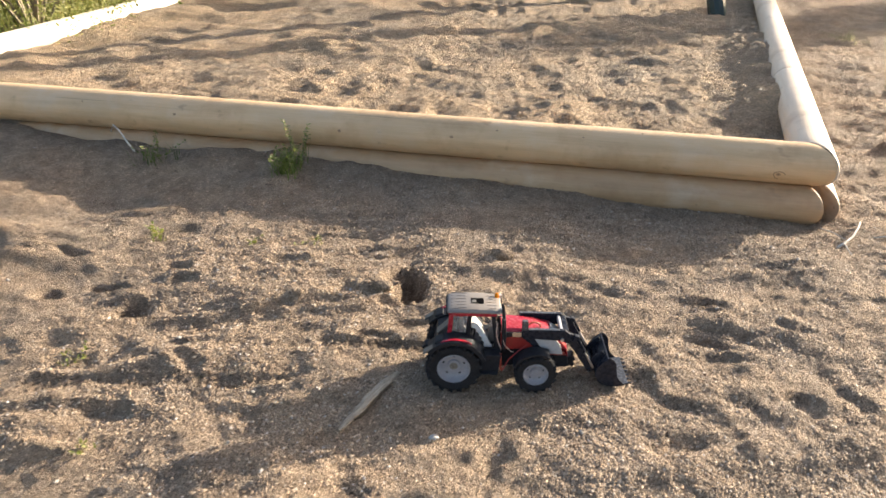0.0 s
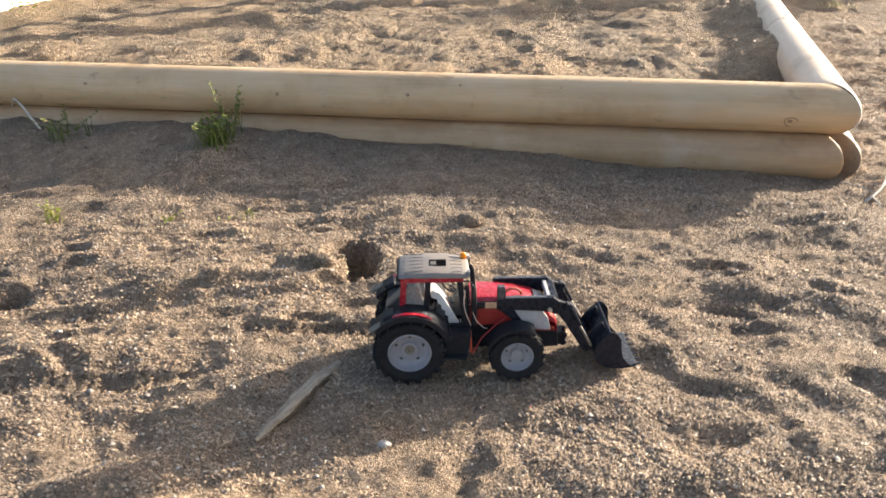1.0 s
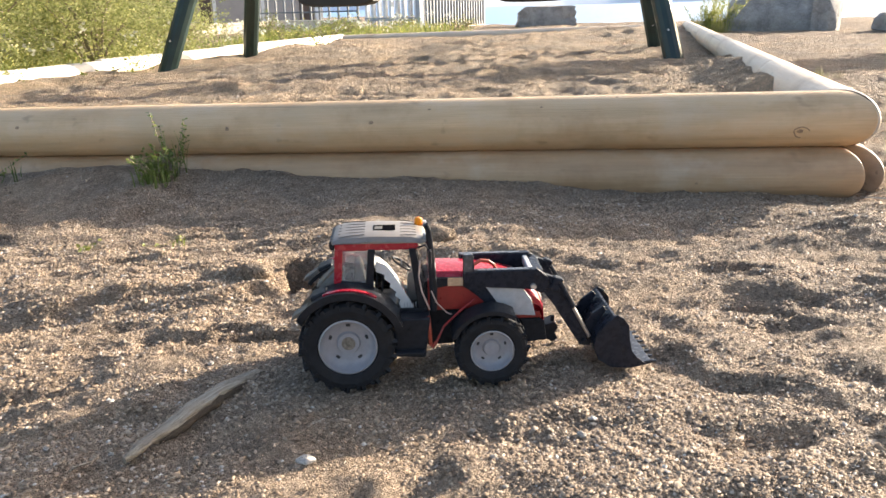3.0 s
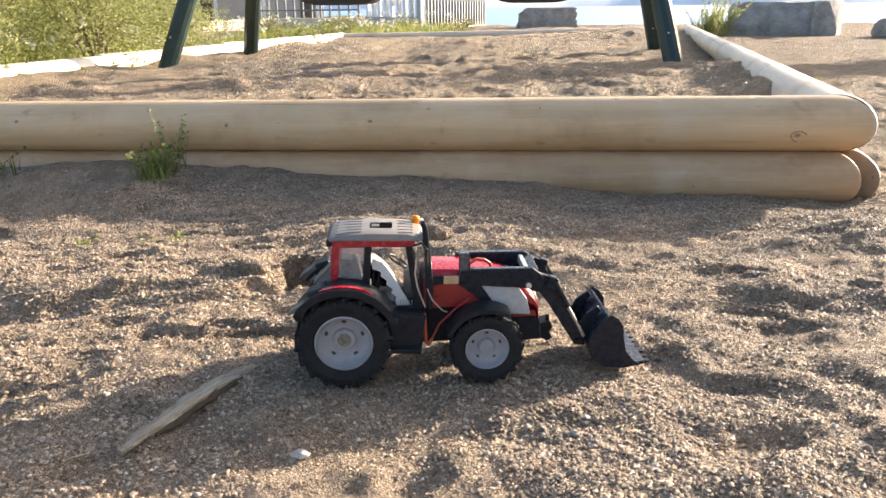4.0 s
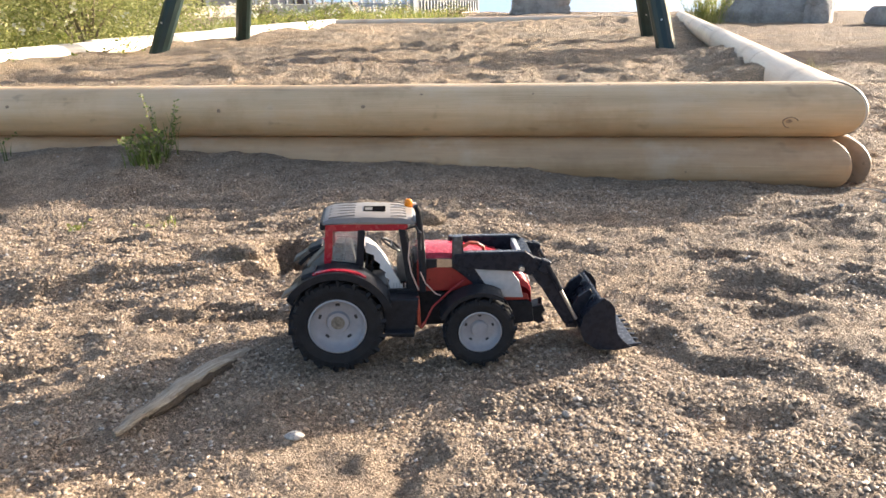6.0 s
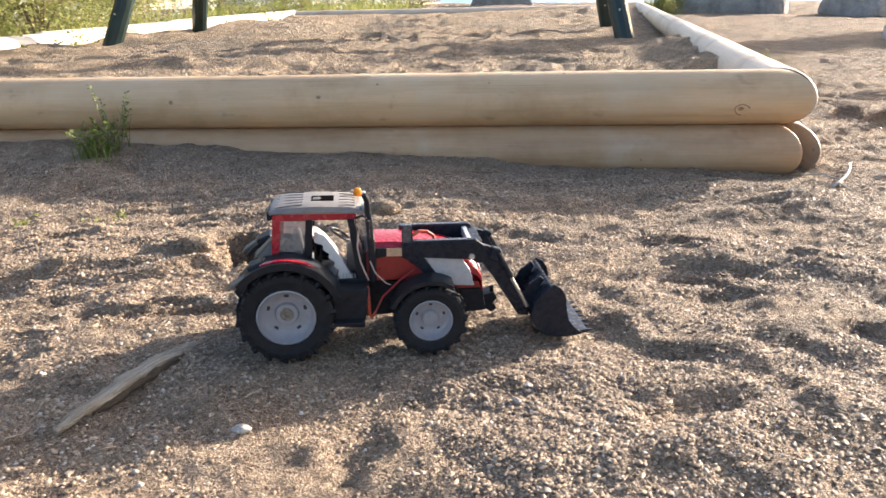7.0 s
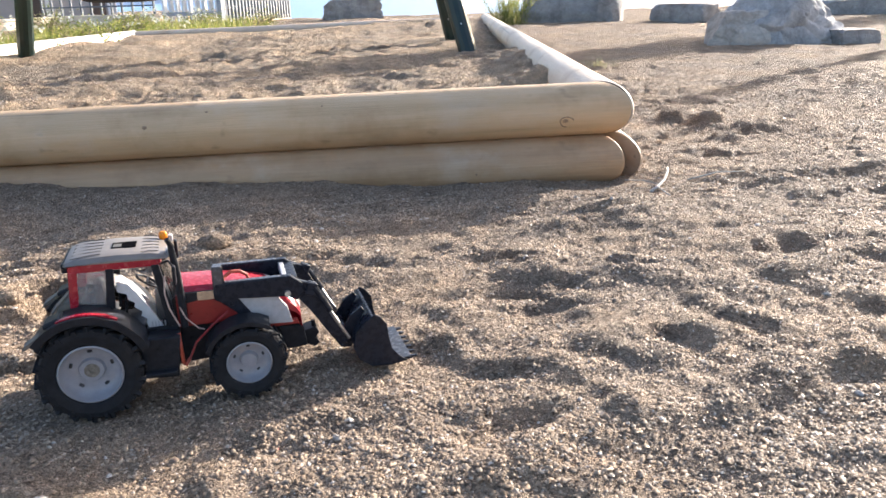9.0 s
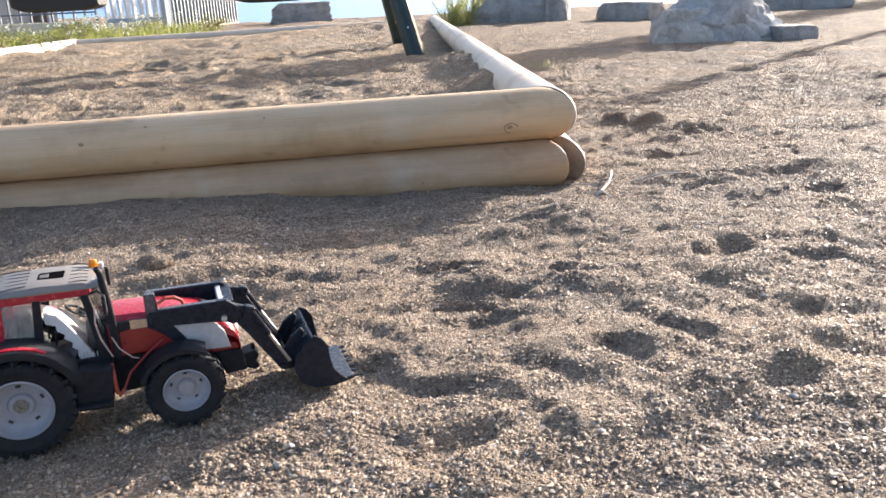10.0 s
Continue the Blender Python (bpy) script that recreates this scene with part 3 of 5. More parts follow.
me.polygons.foreach_set("material_index", fill.astype(np.int32).ravel())
ground = tagged(new("ground", me), "trampled gravelly brown sand with footprints and wheel ruts", "sand", kind="structure")


def level(x, y):
    return float(sand_height(np.array([float(x)]), np.array([float(y)]))[0])


# ---- lake and far shore ----
bm = bmesh.new()
vs = [bm.verts.new(p) for p in ((-900, 20.5, -0.55), (900, 20.5, -0.55), (900, 1500, -0.55), (-900, 1500, -0.55))]
bm.faces.new(vs)
tagged(obj("water", bm, M_WATER), "calm blue lake under a bright sky", "lake", kind="structure")
bm = bmesh.new()
prev = None
for i in range(121):
    x = -1500 + i * 25
    h = 24 + 22 * noise.noise((x * 0.003, 0, 0)) + 7 * noise.noise((x * 0.02, 3, 0))
    now = [bm.verts.new(p) for p in ((x, 1400, -1), (x, 1460, max(6, h)), (x, 1700, -1))]
    if prev:
        for k in range(2):
            bm.faces.new((prev[k], now[k], now[k + 1], prev[k + 1]))
    prev = now
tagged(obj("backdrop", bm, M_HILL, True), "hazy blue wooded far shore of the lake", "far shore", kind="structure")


# ---- timber border of the sandbox ----
def timber(length, r0, r1, cut0, cut1, seed, label, group="timber border of the sandbox", place=None, knots=(), bow=0.0, mat=None, seam=False):
    """A peeled log along +x from 0 to length. cut: how far each end slants (1 is a mitre towards -y, -1 towards +y)."""
    bm = bmesh.new()
    seg, n = 40, max(8, int(length / 0.045))
    rings = []
    steps = [0.0, 0.003 / length, 0.010 / length] + [i / n for i in range(1, n)] + [1 - 0.010 / length, 1 - 0.003 / length, 1.0]
    n = len(steps) - 1
    for i, f in enumerate(steps):
        ring = []
        for k in range(seg):
            a = 2 * math.pi * k / seg
            r = r0 + (r1 - r0) * f
            r *= 1 + 0.018 * noise.noise((f * length * 1.1, math.cos(a) * 0.8 + seed, math.sin(a) * 0.8)) + 0.006 * noise.noise((f * length * 6, math.cos(a) * 3 + seed, math.sin(a) * 3))
            y, z = r * math.cos(a), r * math.sin(a)
            x0, x1 = cut0 * y, length - cut1 * y
            e = min(i, n - i)
            if e < 2:
                y, z = y * (0.945, 0.982)[e], z * (0.945, 0.982)[e]
            x = x0 + (x1 - x0) * f
            ring.append(bm.verts.new((x, y + bow * math.sin(math.pi * f), z)))
        rings.append(ring)
    for r0_, r1_ in zip(rings, rings[1:]):
        for k in range(seg):
            bm.faces.new((r0_[k], r0_[(k + 1) % seg], r1_[(k + 1) % seg], r1_[k]))
    bm.faces.new(rings[0][::-1])
    bm.faces.new(rings[-1])
    ob = obj("timber_log", bm, mat or M_LOG, True)
    ob.data.set_sharp_from_angle(angle=radians(50))
    ob.matrix_world = place
    tagged(ob, label, "log", group)
    # dark ring standing in for the shaded, dirty crack at the mitre
    if seam:
        loop = []
        for k in range(33):
            a = 2 * math.pi * k / 32
            y, z = r1 * 0.975 * math.cos(a), r1 * 0.975 * math.sin(a)
            loop.append((length - cut1 * y + 0.001, y, z))
        part("sawn_end_edge", tube(loop, 0.0015, 6), M_SEAM, ob, "dark edge of the sawn end, dirt and crack shade in its colour", True)
    for kx, ka, kr in knots:
        kb = bmesh.new()
        r = (r0 + (r1 - r0) * kx / length) * 1.004
        base = pose(0, 0, 0, math.degrees(ka) - 90) @ Matrix.Translation((kx, 0, r - 0.0004))
        core = 0.45 if kr > 0.011 else 0.8
        bmesh.ops.create_uvsphere(kb, u_segments=10, v_segments=6, radius=1, matrix=base @ Matrix.Translation((-kr * 0.2, kr * 0.2, 0)) @ Matrix.Diagonal((kr * core, kr * core * 0.7, kr * 0.05, 1)))
        if kr > 0.011:
            ring = [base @ Vector((kr * (1 + 0.1 * math.sin(3 * q)) * math.cos(q), kr * 0.85 * math.sin(q), -0.0008 * math.sin(q) ** 2)) for q in [0.3 + 4.4 * j / 16 for j in range(17)]]
            tube(ring, 0.0014, 5, bm=kb)
        part("knot", kb, M_KNOT, ob, "dark round knot in the pine", True)
    return ob


def along(p, q):
    """A pose at p whose x axis points to q, with z kept up."""
    d = (Vector(q) - Vector(p)).normalized()
    y = Vector((0, 0, 1)).cross(d).normalized()
    m = Matrix((d, y, d.cross(y))).transposed().to_4x4()
    m.translation = p
    return m


def axis_z(x):
    return log_top(x) - LOG_R


PINE = "peeled pale pine log, lying as border of the sandbox"
X0 = LEFT_X - 0.06
a, b = (X0, FRONT_Y, axis_z(X0) - 0.009), (SIDE_X, FRONT_Y, axis_z(SIDE_X))
L = (Vector(b) - Vector(a)).length
FK = [(2.25, 0.25, 0.008), (2.40, 0.75, 0.005), (2.86, 1.25, 0.007), (3.27, -0.36, 0.016), (1.85, 0.10, 0.010), (1.55, 0.5, 0.006), (1.2, 0.3, 0.008), (2.68, 0.75, 0.005), (0.8, 0.6, 0.006)]
timber(L, 0.0747, LOG_R, -1, 1, 1.0, "peeled pale pine log atop another, dark knots and fine cracks", place=along(a, b), knots=[(x + 0.36, math.pi - t, r) for x, t, r in FK], seam=True)
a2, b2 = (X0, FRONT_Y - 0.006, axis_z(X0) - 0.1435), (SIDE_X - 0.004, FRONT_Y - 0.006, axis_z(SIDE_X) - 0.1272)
timber(L, 0.062, LOG_R, -1, 0.75, 4.0, "peeled pine log half buried in sand beneath another, soil and shade in its colour", place=along(a2, b2), knots=[(2.69, math.pi - 0.1, 0.008), (3.41, math.pi + 0.2, 0.006), (1.86, math.pi - 0.4, 0.006)], mat=M_SOILSHADE)
s0, s1 = (SIDE_X + 0.004, FRONT_Y - 0.002, axis_z(SIDE_X) + 0.001), (SIDE_X + 0.026, 4.05, axis_z(SIDE_X) + 0.003)
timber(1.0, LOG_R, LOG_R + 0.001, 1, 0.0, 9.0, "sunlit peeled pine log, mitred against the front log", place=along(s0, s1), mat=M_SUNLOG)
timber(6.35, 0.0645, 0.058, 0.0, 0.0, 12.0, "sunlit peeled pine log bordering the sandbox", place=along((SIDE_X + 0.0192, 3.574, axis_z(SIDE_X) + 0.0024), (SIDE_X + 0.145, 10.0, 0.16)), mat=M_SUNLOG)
timber(3.2, LOG_R, LOG_R, 0.9, 0.0, 15.0, "peeled pine log, lower course beside the sandbox", place=along((SIDE_X + 0.035, FRONT_Y + 0.02, axis_z(SIDE_X) - 0.128), (SIDE_X + 0.10, 5.8, 0.03)), mat=M_SHADELOG)
for y0, y1 in ((2.46, 5.00), (5.005, 6.60), (6.605, 9.40)):
    timber(y1 - y0, 0.064, 0.064, 0, 0, y0, "peeled pine log overgrown by weeds, sun glare in its pale colour", place=along((LEFT_X, y0, 0.108), (LEFT_X + 0.02, y1, 0.100)), mat=M_GLARELOG)
# the far log takes the sunlit copy so that it shows as a pale line
timber(3.64, 0.045, 0.045, 0, 0, 20.0, "thin pale log, far border of the sandbox", place=along((LEFT_X + 0.10, 9.20, 0.115), (SIDE_X + 0.02, 9.95, 0.145)), mat=M_SUNLOG)


# ---- toy tractor with front loader ----
def slab(w, d, h, bev, at):
    return box((w, d, h), at, bev)


def make_wheel(parent, at, R, width, rim_r, lugs, name_side, bolts=5):
    """One wheel about the y axis. name_side: -1 faces -y, 1 faces +y."""
    s = name_side
    wheel = new("wheel")
    wheel.parent, wheel.matrix_basis = parent, Matrix.Translation(at)
    w = width / 2
    prof = [(rim_r, -w * 0.75), (rim_r + 0.003, -w * 0.92), (R * 0.80, -w * 1.0), (R * 0.90, -w * 0.96), (R * 0.945, -w * 0.80), (R * 0.95, 0), (R * 0.945, w * 0.80), (R * 0.90, w * 0.96), (R * 0.80, w), (rim_r + 0.003, w * 0.92), (rim_r, w * 0.75)]
    bm = lathe(prof, 56)
    for k in range(lugs):
        for side in (-1, 1):
            a = 2 * math.pi * (k + (0.5 if side > 0 else 0)) / lugs
            m = Matrix.Rotation(a, 4, "Y") @ Matrix.Translation((R * 0.945, side * w * 0.50, 0)) @ Matrix.Rotation(side * radians(38), 4, "X")
            box((R * 0.11, w * 1.12, R * 0.075), bm=bm, m=m)
            m2 = Matrix.Rotation(a + side * 0.0, 4, "Y") @ Matrix.Rotation(-radians(2.6) * 1.0, 4, "Y") @ Matrix.Translation((R * 0.885, side * w * 0.955, side * side * -R * 0.03))
            box((R * 0.13, w * 0.16, R * 0.07), bm=bm, m=m2)
    part("tyre", bm, M_TYRE, wheel, "dusty black rubber with chevron lugs")
    dish = [(rim_r, -0.75 * w), (rim_r * 1.02, -0.85 * w), (rim_r * 0.97, -0.9 * w), (rim_r * 0.94, -0.60 * w), (rim_r * 0.86, -0.30 * w), (rim_r * 0.74, -0.20 * w), (rim_r * 0.42, -0.16 * w), (rim_r * 0.37, -0.34 * w), (0.0005, -0.36 * w), (0.0005, 0.3 * w), (rim_r * 0.9, 0.3 * w), (rim_r, 0.6 * w)]
    rim = part("rim", lathe([(r, -s * y) if s > 0 else (r, y) for r, y in dish], 48), M_RIM, wheel, "light grey plastic, slightly dusty", True)
    rim.data.set_sharp_from_angle(angle=radians(40))
    big = R > 0.05
    hub = part("hub_cap", disc(rim_r * (0.24 if big else 0.33), s * w * 0.28, s * w * (0.38 if big else 0.44), 24), M_MUD if big else M_RIM, rim, "muddy hub" if big else "")
    # solid dark boxes: the shade inside the rim's slots is their colour
    for k in range(bolts):
        a = 2 * math.pi * k / bolts + 0.3
        m = Matrix.Rotation(-a, 4, "Y") @ Matrix.Translation((rim_r * 0.66, s * w * 0.215, 0))
        part("slot", box((rim_r * 0.10, w * 0.06, rim_r * 0.16), (0, 0, 0), rim_r * 0.02, m=m), M_BOLT, rim, "dark box standing for a shaded slot in the rim")
    return wheel


def fender_shell(cx, cz, r, thick, a0, a1, y0, y1, n=18, lip=0.004):
    """A curved mudguard shell with a turned-down edge on the outer side y0."""
    outer, inner = arc(cx, cz, r + thick, a0, a1, n), arc(cx, cz, r, a0, a1, n)
    bm = prism(outer + inner[::-1], y0, y1)
    o2, i2 = arc(cx, cz, r + thick, a0, a1, n), arc(cx, cz, r - lip, a0, a1, n)
    prism(o2 + i2[::-1], y0 - 0.0012, y0, bm=bm)
    return bm


def make_tractor():
    t = thing("toy_tractor", pose(TRACTOR[0], TRACTOR[1], -0.002, 1.0, 0.75, TRACTOR[2]),
              "red and black toy tractor with front loader, dusty, standing on sand", "toy tractor")
    # wheels
    for s in (-1, 1):
        make_wheel(t, (0, s * 0.049, 0.055), 0.0570, 0.043, 0.0335, 18, s)
        make_wheel(t, (0.168, s * 0.050, 0.0425), 0.0440, 0.034, 0.0255, 16, s)
    part("rear_axle", disc(0.009, -0.035, 0.035, 16, m=pose(0, 0, 0.055)), M_BLACK, t)
    part("front_axle", box((0.020, 0.075, 0.014), (0.168, 0, 0.042), 0.002), M_BLACK, t)
    part("chassis", prism([(-0.035, 0.040), (0.05, 0.032), (0.235, 0.040), (0.235, 0.072), (0.10, 0.080), (-0.035, 0.085)], -0.022, 0.022, 0.002), M_BLACK, t)
    part("gearbox", prism([(-0.04, 0.05), (0.0, 0.036), (0.05, 0.036), (0.06, 0.09), (-0.04, 0.09)], -0.030, 0.030, 0.003), M_BLACK, t)
    # bonnet
    top = [(0.096, 0.132), (0.13, 0.1315), (0.165, 0.128), (0.195, 0.121), (0.215, 0.1105), (0.228, 0.097), (0.2335, 0.084), (0.2345, 0.070)]
    bm = bmesh.new()
    rows = []
    for i, (x, z) in enumerate(top):
        f = i / (len(top) - 1)
        hw = 0.031 - 0.004 * f
        zb = 0.112 - 0.012 * f if i < 3 else max(0.066, 0.104 - 0.05 * (f - 0.3))
        low = min(zb, z - 0.006)
        rows.append([bm.verts.new((x, y * hw, zz)) for y, zz in ((-1.0, low), (-0.985, low + 0.55 * (z - low)), (-0.80, low + 0.90 * (z - low)), (-0.4, z - 0.0008), (0, z), (0.4, z - 0.0008), (0.80, low + 0.90 * (z - low)), (0.985, low + 0.55 * (z - low)), (1.0, low))])
    for r0, r1 in zip(rows, rows[1:]):
        for k in range(8):
            bm.faces.new((r0[k], r0[k + 1], r1[k + 1], r1[k]))
    bm.faces.new(rows[0])
    bm.faces.new(rows[-1][::-1])
    bm.faces.new([r[0] for r in rows] + [r[8] for r in rows][::-1])
    hood = part("bonnet", bm, M_RED, t, "glossy red plastic bonnet", True)
    hood.data.set_sharp_from_angle(angle=radians(38))
    crest = bmesh.new()
    rows = []
    for x, z, w in ((0.196, 0.1222, 0.014), (0.208, 0.1160, 0.017), (0.219, 0.1085, 0.017), (0.229, 0.0970, 0.0155), (0.2345, 0.0845, 0.014)):
        rows.append([crest.verts.new((x + (0.0012 if j else 0.0), y * w, z - (0.001 if abs(y) == 1 else 0.0))) for j, y in ((0, -1), (1, -0.5), (1, 0.5), (0, 1))])
    for r0, r1 in zip(rows, rows[1:]):
        for k in range(3):
            crest.faces.new((r0[k], r0[k + 1], r1[k + 1], r1[k]))
    bmesh.ops.solidify(crest, geom=crest.faces[:], thickness=0.0012)
    part("nose_panel", crest, M_WHITE, t, "white sunlit panel on the nose", True)
    panel = [(0.160, 0.116), (0.183, 0.1195), (0.196, 0.1155), (0.207, 0.109), (0.218, 0.094), (0.2235, 0.073), (0.180, 0.075), (0.172, 0.096)]
    for s in (-1, 1):
        part("side_panel", prism(panel, s * 0.0270, s * 0.0335, 0.001), M_SILVER, t, "pale silver-grey bonnet side panel")
        part("engine_cover", prism([(0.094, 0.122), (0.120, 0.121), (0.150, 0.115), (0.168, 0.096), (0.150, 0.084), (0.094, 0.083)], s * 0.024, s * 0.0325, 0.0015), M_ORANGE, t, "orange-red lower engine cover")
        part("vent_strip", prism([(0.096, 0.1245), (0.135, 0.124), (0.150, 0.118), (0.137, 0.1135), (0.118, 0.1145), (0.104, 0.112), (0.096, 0.1125)], s * 0.0300, s * 0.0338), M_BLACK, t)
        part("decal", box((0.019, 0.0006, 0.010), (0.1275, s * 0.0341, 0.1195), 0.0), M_YELLOW, t, "small faded tan decal")
        part("bumper", prism([(0.186, 0.0765), (0.229, 0.0765), (0.2315, 0.069), (0.19, 0.068)], s * 0.012, s * 0.030, 0.0012), M_ORANGE, t)
    # front weight carrier and coupling
    part("front_frame", prism([(0.205, 0.066), (0.236, 0.064), (0.240, 0.036), (0.215, 0.034)], -0.024, 0.024, 0.002), M_BLACK, t)
    part("coupling_jaw", prism([(0.236, 0.050), (0.252, 0.054), (0.256, 0.046), (0.250, 0.040), (0.256, 0.032), (0.250, 0.028), (0.236, 0.034)], -0.012, 0.012, 0.001), M_BLACK, t)
    part("coupling_pin", tube([(0.250, -0.004, 0.026), (0.250, -0.004, 0.060)], 0.0025, 8), M_BLACK, t)
    # cab
    cab = new("cab")
    cab.parent = t
    hw = 0.047
    roof_side = [(-0.016, 0.1705), (-0.014, 0.1740), (-0.004, 0.1775), (0.035, 0.1790), (0.076, 0.1775), (0.090, 0.1740), (0.094, 0.1695)]
    bm = bmesh.new()
    rows = []
    for y, drop in ((-1.0, 0.0065), (-0.90, 0.0015), (-0.7, 0.0), (-0.25, 0.0), (0.25, 0.0), (0.7, 0.0), (0.90, 0.0015), (1.0, 0.0065)):
        rows.append([bm.verts.new((x + (0.004 if i == 0 else -0.004 if i == 6 else 0) * (abs(y) == 1.0), y * hw, max(z - drop, 0.1696 if 0 < i < 6 else z))) for i, (x, z) in enumerate(roof_side)])
    for r0, r1 in zip(rows, rows[1:]):
        for k in range(6):
            bm.faces.new((r0[k], r0[k + 1], r1[k + 1], r1[k]))
    bm.faces.new([r[0] for r in rows] + [r[6] for r in rows][::-1])
    bm.faces.new(rows[0])
    bm.faces.new(rows[-1][::-1])
    roof = part("roof", bm, M_ROOF, cab, "dusty grey plastic roof with ribs", True)
    roof.data.set_sharp_from_angle(angle=radians(30))
    for k in range(6):
        y = -0.040 + 0.016 * k
        for x0, x1, z0, z1 in ((-0.008, 0.022, 0.1764, 0.1786), (0.064, 0.082, 0.1780, 0.1764)):
            part("roof_rib", tube([(x0, y, z0), ((x0 + x1) / 2, y * 0.93, (z0 + z1) / 2 + 0.0006), (x1, y * 0.86, z1)], 0.00055, 6), M_ROOF, roof)
    # flat black plate on the roof: the hatch opening's shade is its colour
    part("roof_hatch", box((0.026, 0.026, 0.0010), (0.045, -0.003, 0.1790), 0.0003), M_VOID, roof, "black square plate standing for the dark roof hatch opening")
    part("hatch_cover", box((0.009, 0.014, 0.0010), (0.038, -0.006, 0.1794), 0.0003), M_SUNDUST, roof, "dusty grey hatch cover")
    part("roof_edge", box((0.096, 2 * hw - 0.004, 0.011), (0.036, 0, 0.1665), 0.002), M_RED, cab, "red band below the roof")
    part("rear_roof_lamp", box((0.006, 0.080, 0.010), (-0.0155, 0, 0.1665), 0.0015), M_BLACK, cab)
    # pillars
    for s in (-1, 1):
        y0, y1 = s * 0.0455, s * 0.0405
        part("rear_pillar", prism([(-0.015, 0.122), (-0.006, 0.122), (-0.003, 0.163), (-0.012, 0.163)], y0, y1, 0.0008), M_RED, cab, "red plastic")
        part("middle_pillar", prism([(0.022, 0.120), (0.031, 0.118), (0.034, 0.163), (0.026, 0.163)], y0, y1, 0.0008), M_BLACK, cab)
        part("front_pillar", prism([(0.083, 0.088), (0.094, 0.088), (0.081, 0.163), (0.073, 0.163)], y0, y1, 0.0008), M_BLACK, cab)
        part("door_sill", prism([(0.060, 0.080), (0.094, 0.080), (0.094, 0.088), (0.060, 0.088)], y0, y1, 0.0008), M_BLACK, cab)
        part("side_window", prism([(-0.006, 0.126), (0.023, 0.122), (0.027, 0.163), (-0.003, 0.163)], s * 0.0438, s * 0.0430), M_HAZE, cab, "milky side window, its reflection imitated by a dull mix")
        part("window_rim", prism([(-0.008, 0.120), (0.031, 0.116), (0.031, 0.121), (-0.008, 0.126)], y0, y1, 0.0008), M_BLACK, cab)
    part("windscreen", prism([(0.0935, 0.110), (0.0945, 0.110), (0.0825, 0.163), (0.0815, 0.163)], -0.040, 0.040), M_GLASS, cab, "clear plastic windscreen")
    part("dashboard", prism([(0.070, 0.088), (0.092, 0.088), (0.090, 0.120), (0.080, 0.128), (0.071, 0.124)], -0.016, 0.016, 0.002), M_GREYP, cab, "grey plastic console")
    part("bulkhead", prism([(0.088, 0.080), (0.096, 0.080), (0.096, 0.122), (0.090, 0.118)], -0.040, 0.040, 0.001), M_BLACK, cab)
    part("cab_floor", box((0.105, 0.084, 0.006), (0.042, 0, 0.083), 0.001), M_BLACK, cab)
    # interior trim that catches the sun
    white = [(0.034, 0.146), (0.046, 0.142), (0.0535, 0.132), (0.063, 0.116), (0.073, 0.097), (0.081, 0.080), (0.065, 0.080), (0.0605, 0.093), (0.062, 0.098), (0.056, 0.103), (0.0575, 0.108), (0.050, 0.114), (0.051, 0.119), (0.044, 0.124), (0.044, 0.130), (0.034, 0.134)]
    part("seat_side", prism(white, -0.040, -0.034, 0.0), M_WHITE, cab, "white moulded side of the seat in the cab")
    curve = [(0.026, 0.143), (0.036, 0.140), (0.046, 0.131), (0.055, 0.119), (0.063, 0.106), (0.070, 0.094), (0.074, 0.087)]
    part("seat_shell", prism(curve + [(x - 0.0025, z - 0.002) for x, z in curve[::-1]], -0.037, 0.012, 0.0), M_WHITE, cab, "white moulded seat shell in the cab")
    for k in range(5):
        part("seat_rib", box((0.0011, 0.0012, 0.013), (0.0665 + k * 0.0034, -0.0403, 0.0880), 0.0002), M_SILVER, cab)
    part("seat", prism([(0.006, 0.100), (0.030, 0.098), (0.032, 0.106), (0.020, 0.110), (0.016, 0.140), (0.008, 0.140)], -0.016, 0.016, 0.003), M_GREYP, cab, "grey moulded driver's seat")
    for k, (x, z) in enumerate(((0.034, 0.133), (0.040, 0.124))):
        part("lever", tube([(x, -0.028, z - 0.02), (x + 0.002, -0.029, z), (x + 0.008, -0.029, z + 0.001)], 0.0014, 6), M_BLACK, cab)
    ring = [(0.064 + 0.013 * math.cos(a) * 0.82, 0.013 * math.sin(a), 0.133 - 0.013 * math.cos(a) * 0.55) for a in [2 * math.pi * k / 20 for k in range(21)]]
    wheel = part("steering_wheel", tube(ring, 0.0015, 6), M_BLACK, cab)
    part("steering_column", tube([(0.080, 0, 0.118), (0.064, 0, 0.133)], 0.0022, 8), M_BLACK, wheel)
    part("spoke", tube([(0.064, -0.013, 0.133), (0.064, 0.013, 0.133)], 0.0012, 6), M_BLACK, wheel)
    # beacon, exhaust, mirrors, lamps
    bm = lathe([(0.0050, 0.0), (0.0048, 0.006), (0.0042, 0.0085), (0.0028, 0.0098), (0.0003, 0.0102), (0.0003, 0.0)], 20, m=pose(0.086, 0.026, 0.1745, 90))
    part("beacon", bm, M_BEACON, cab, "small orange warning beacon on the roof", True)
    part("exhaust_pipe", tube([(0.101, -0.035, 0.085), (0.101, -0.035, 0.115), (0.099, -0.035, 0.150), (0.096, -0.035, 0.184), (0.093, -0.037, 0.1915)], [0.0042, 0.0048, 0.0046, 0.0034, 0.0030], 12), M_BLACK, t)
    for s in (-1, 1):
        part("mirror_arm", tube([(0.082, s * 0.044, 0.163), (0.092, s * 0.056, 0.169), (0.096, s * 0.060, 0.164)], 0.0012, 6), M_BLACK, cab)
        part("mirror", box((0.004, 0.011, 0.022), (0.097, s * 0.061, 0.153), 0.0015), M_BLACK, cab)
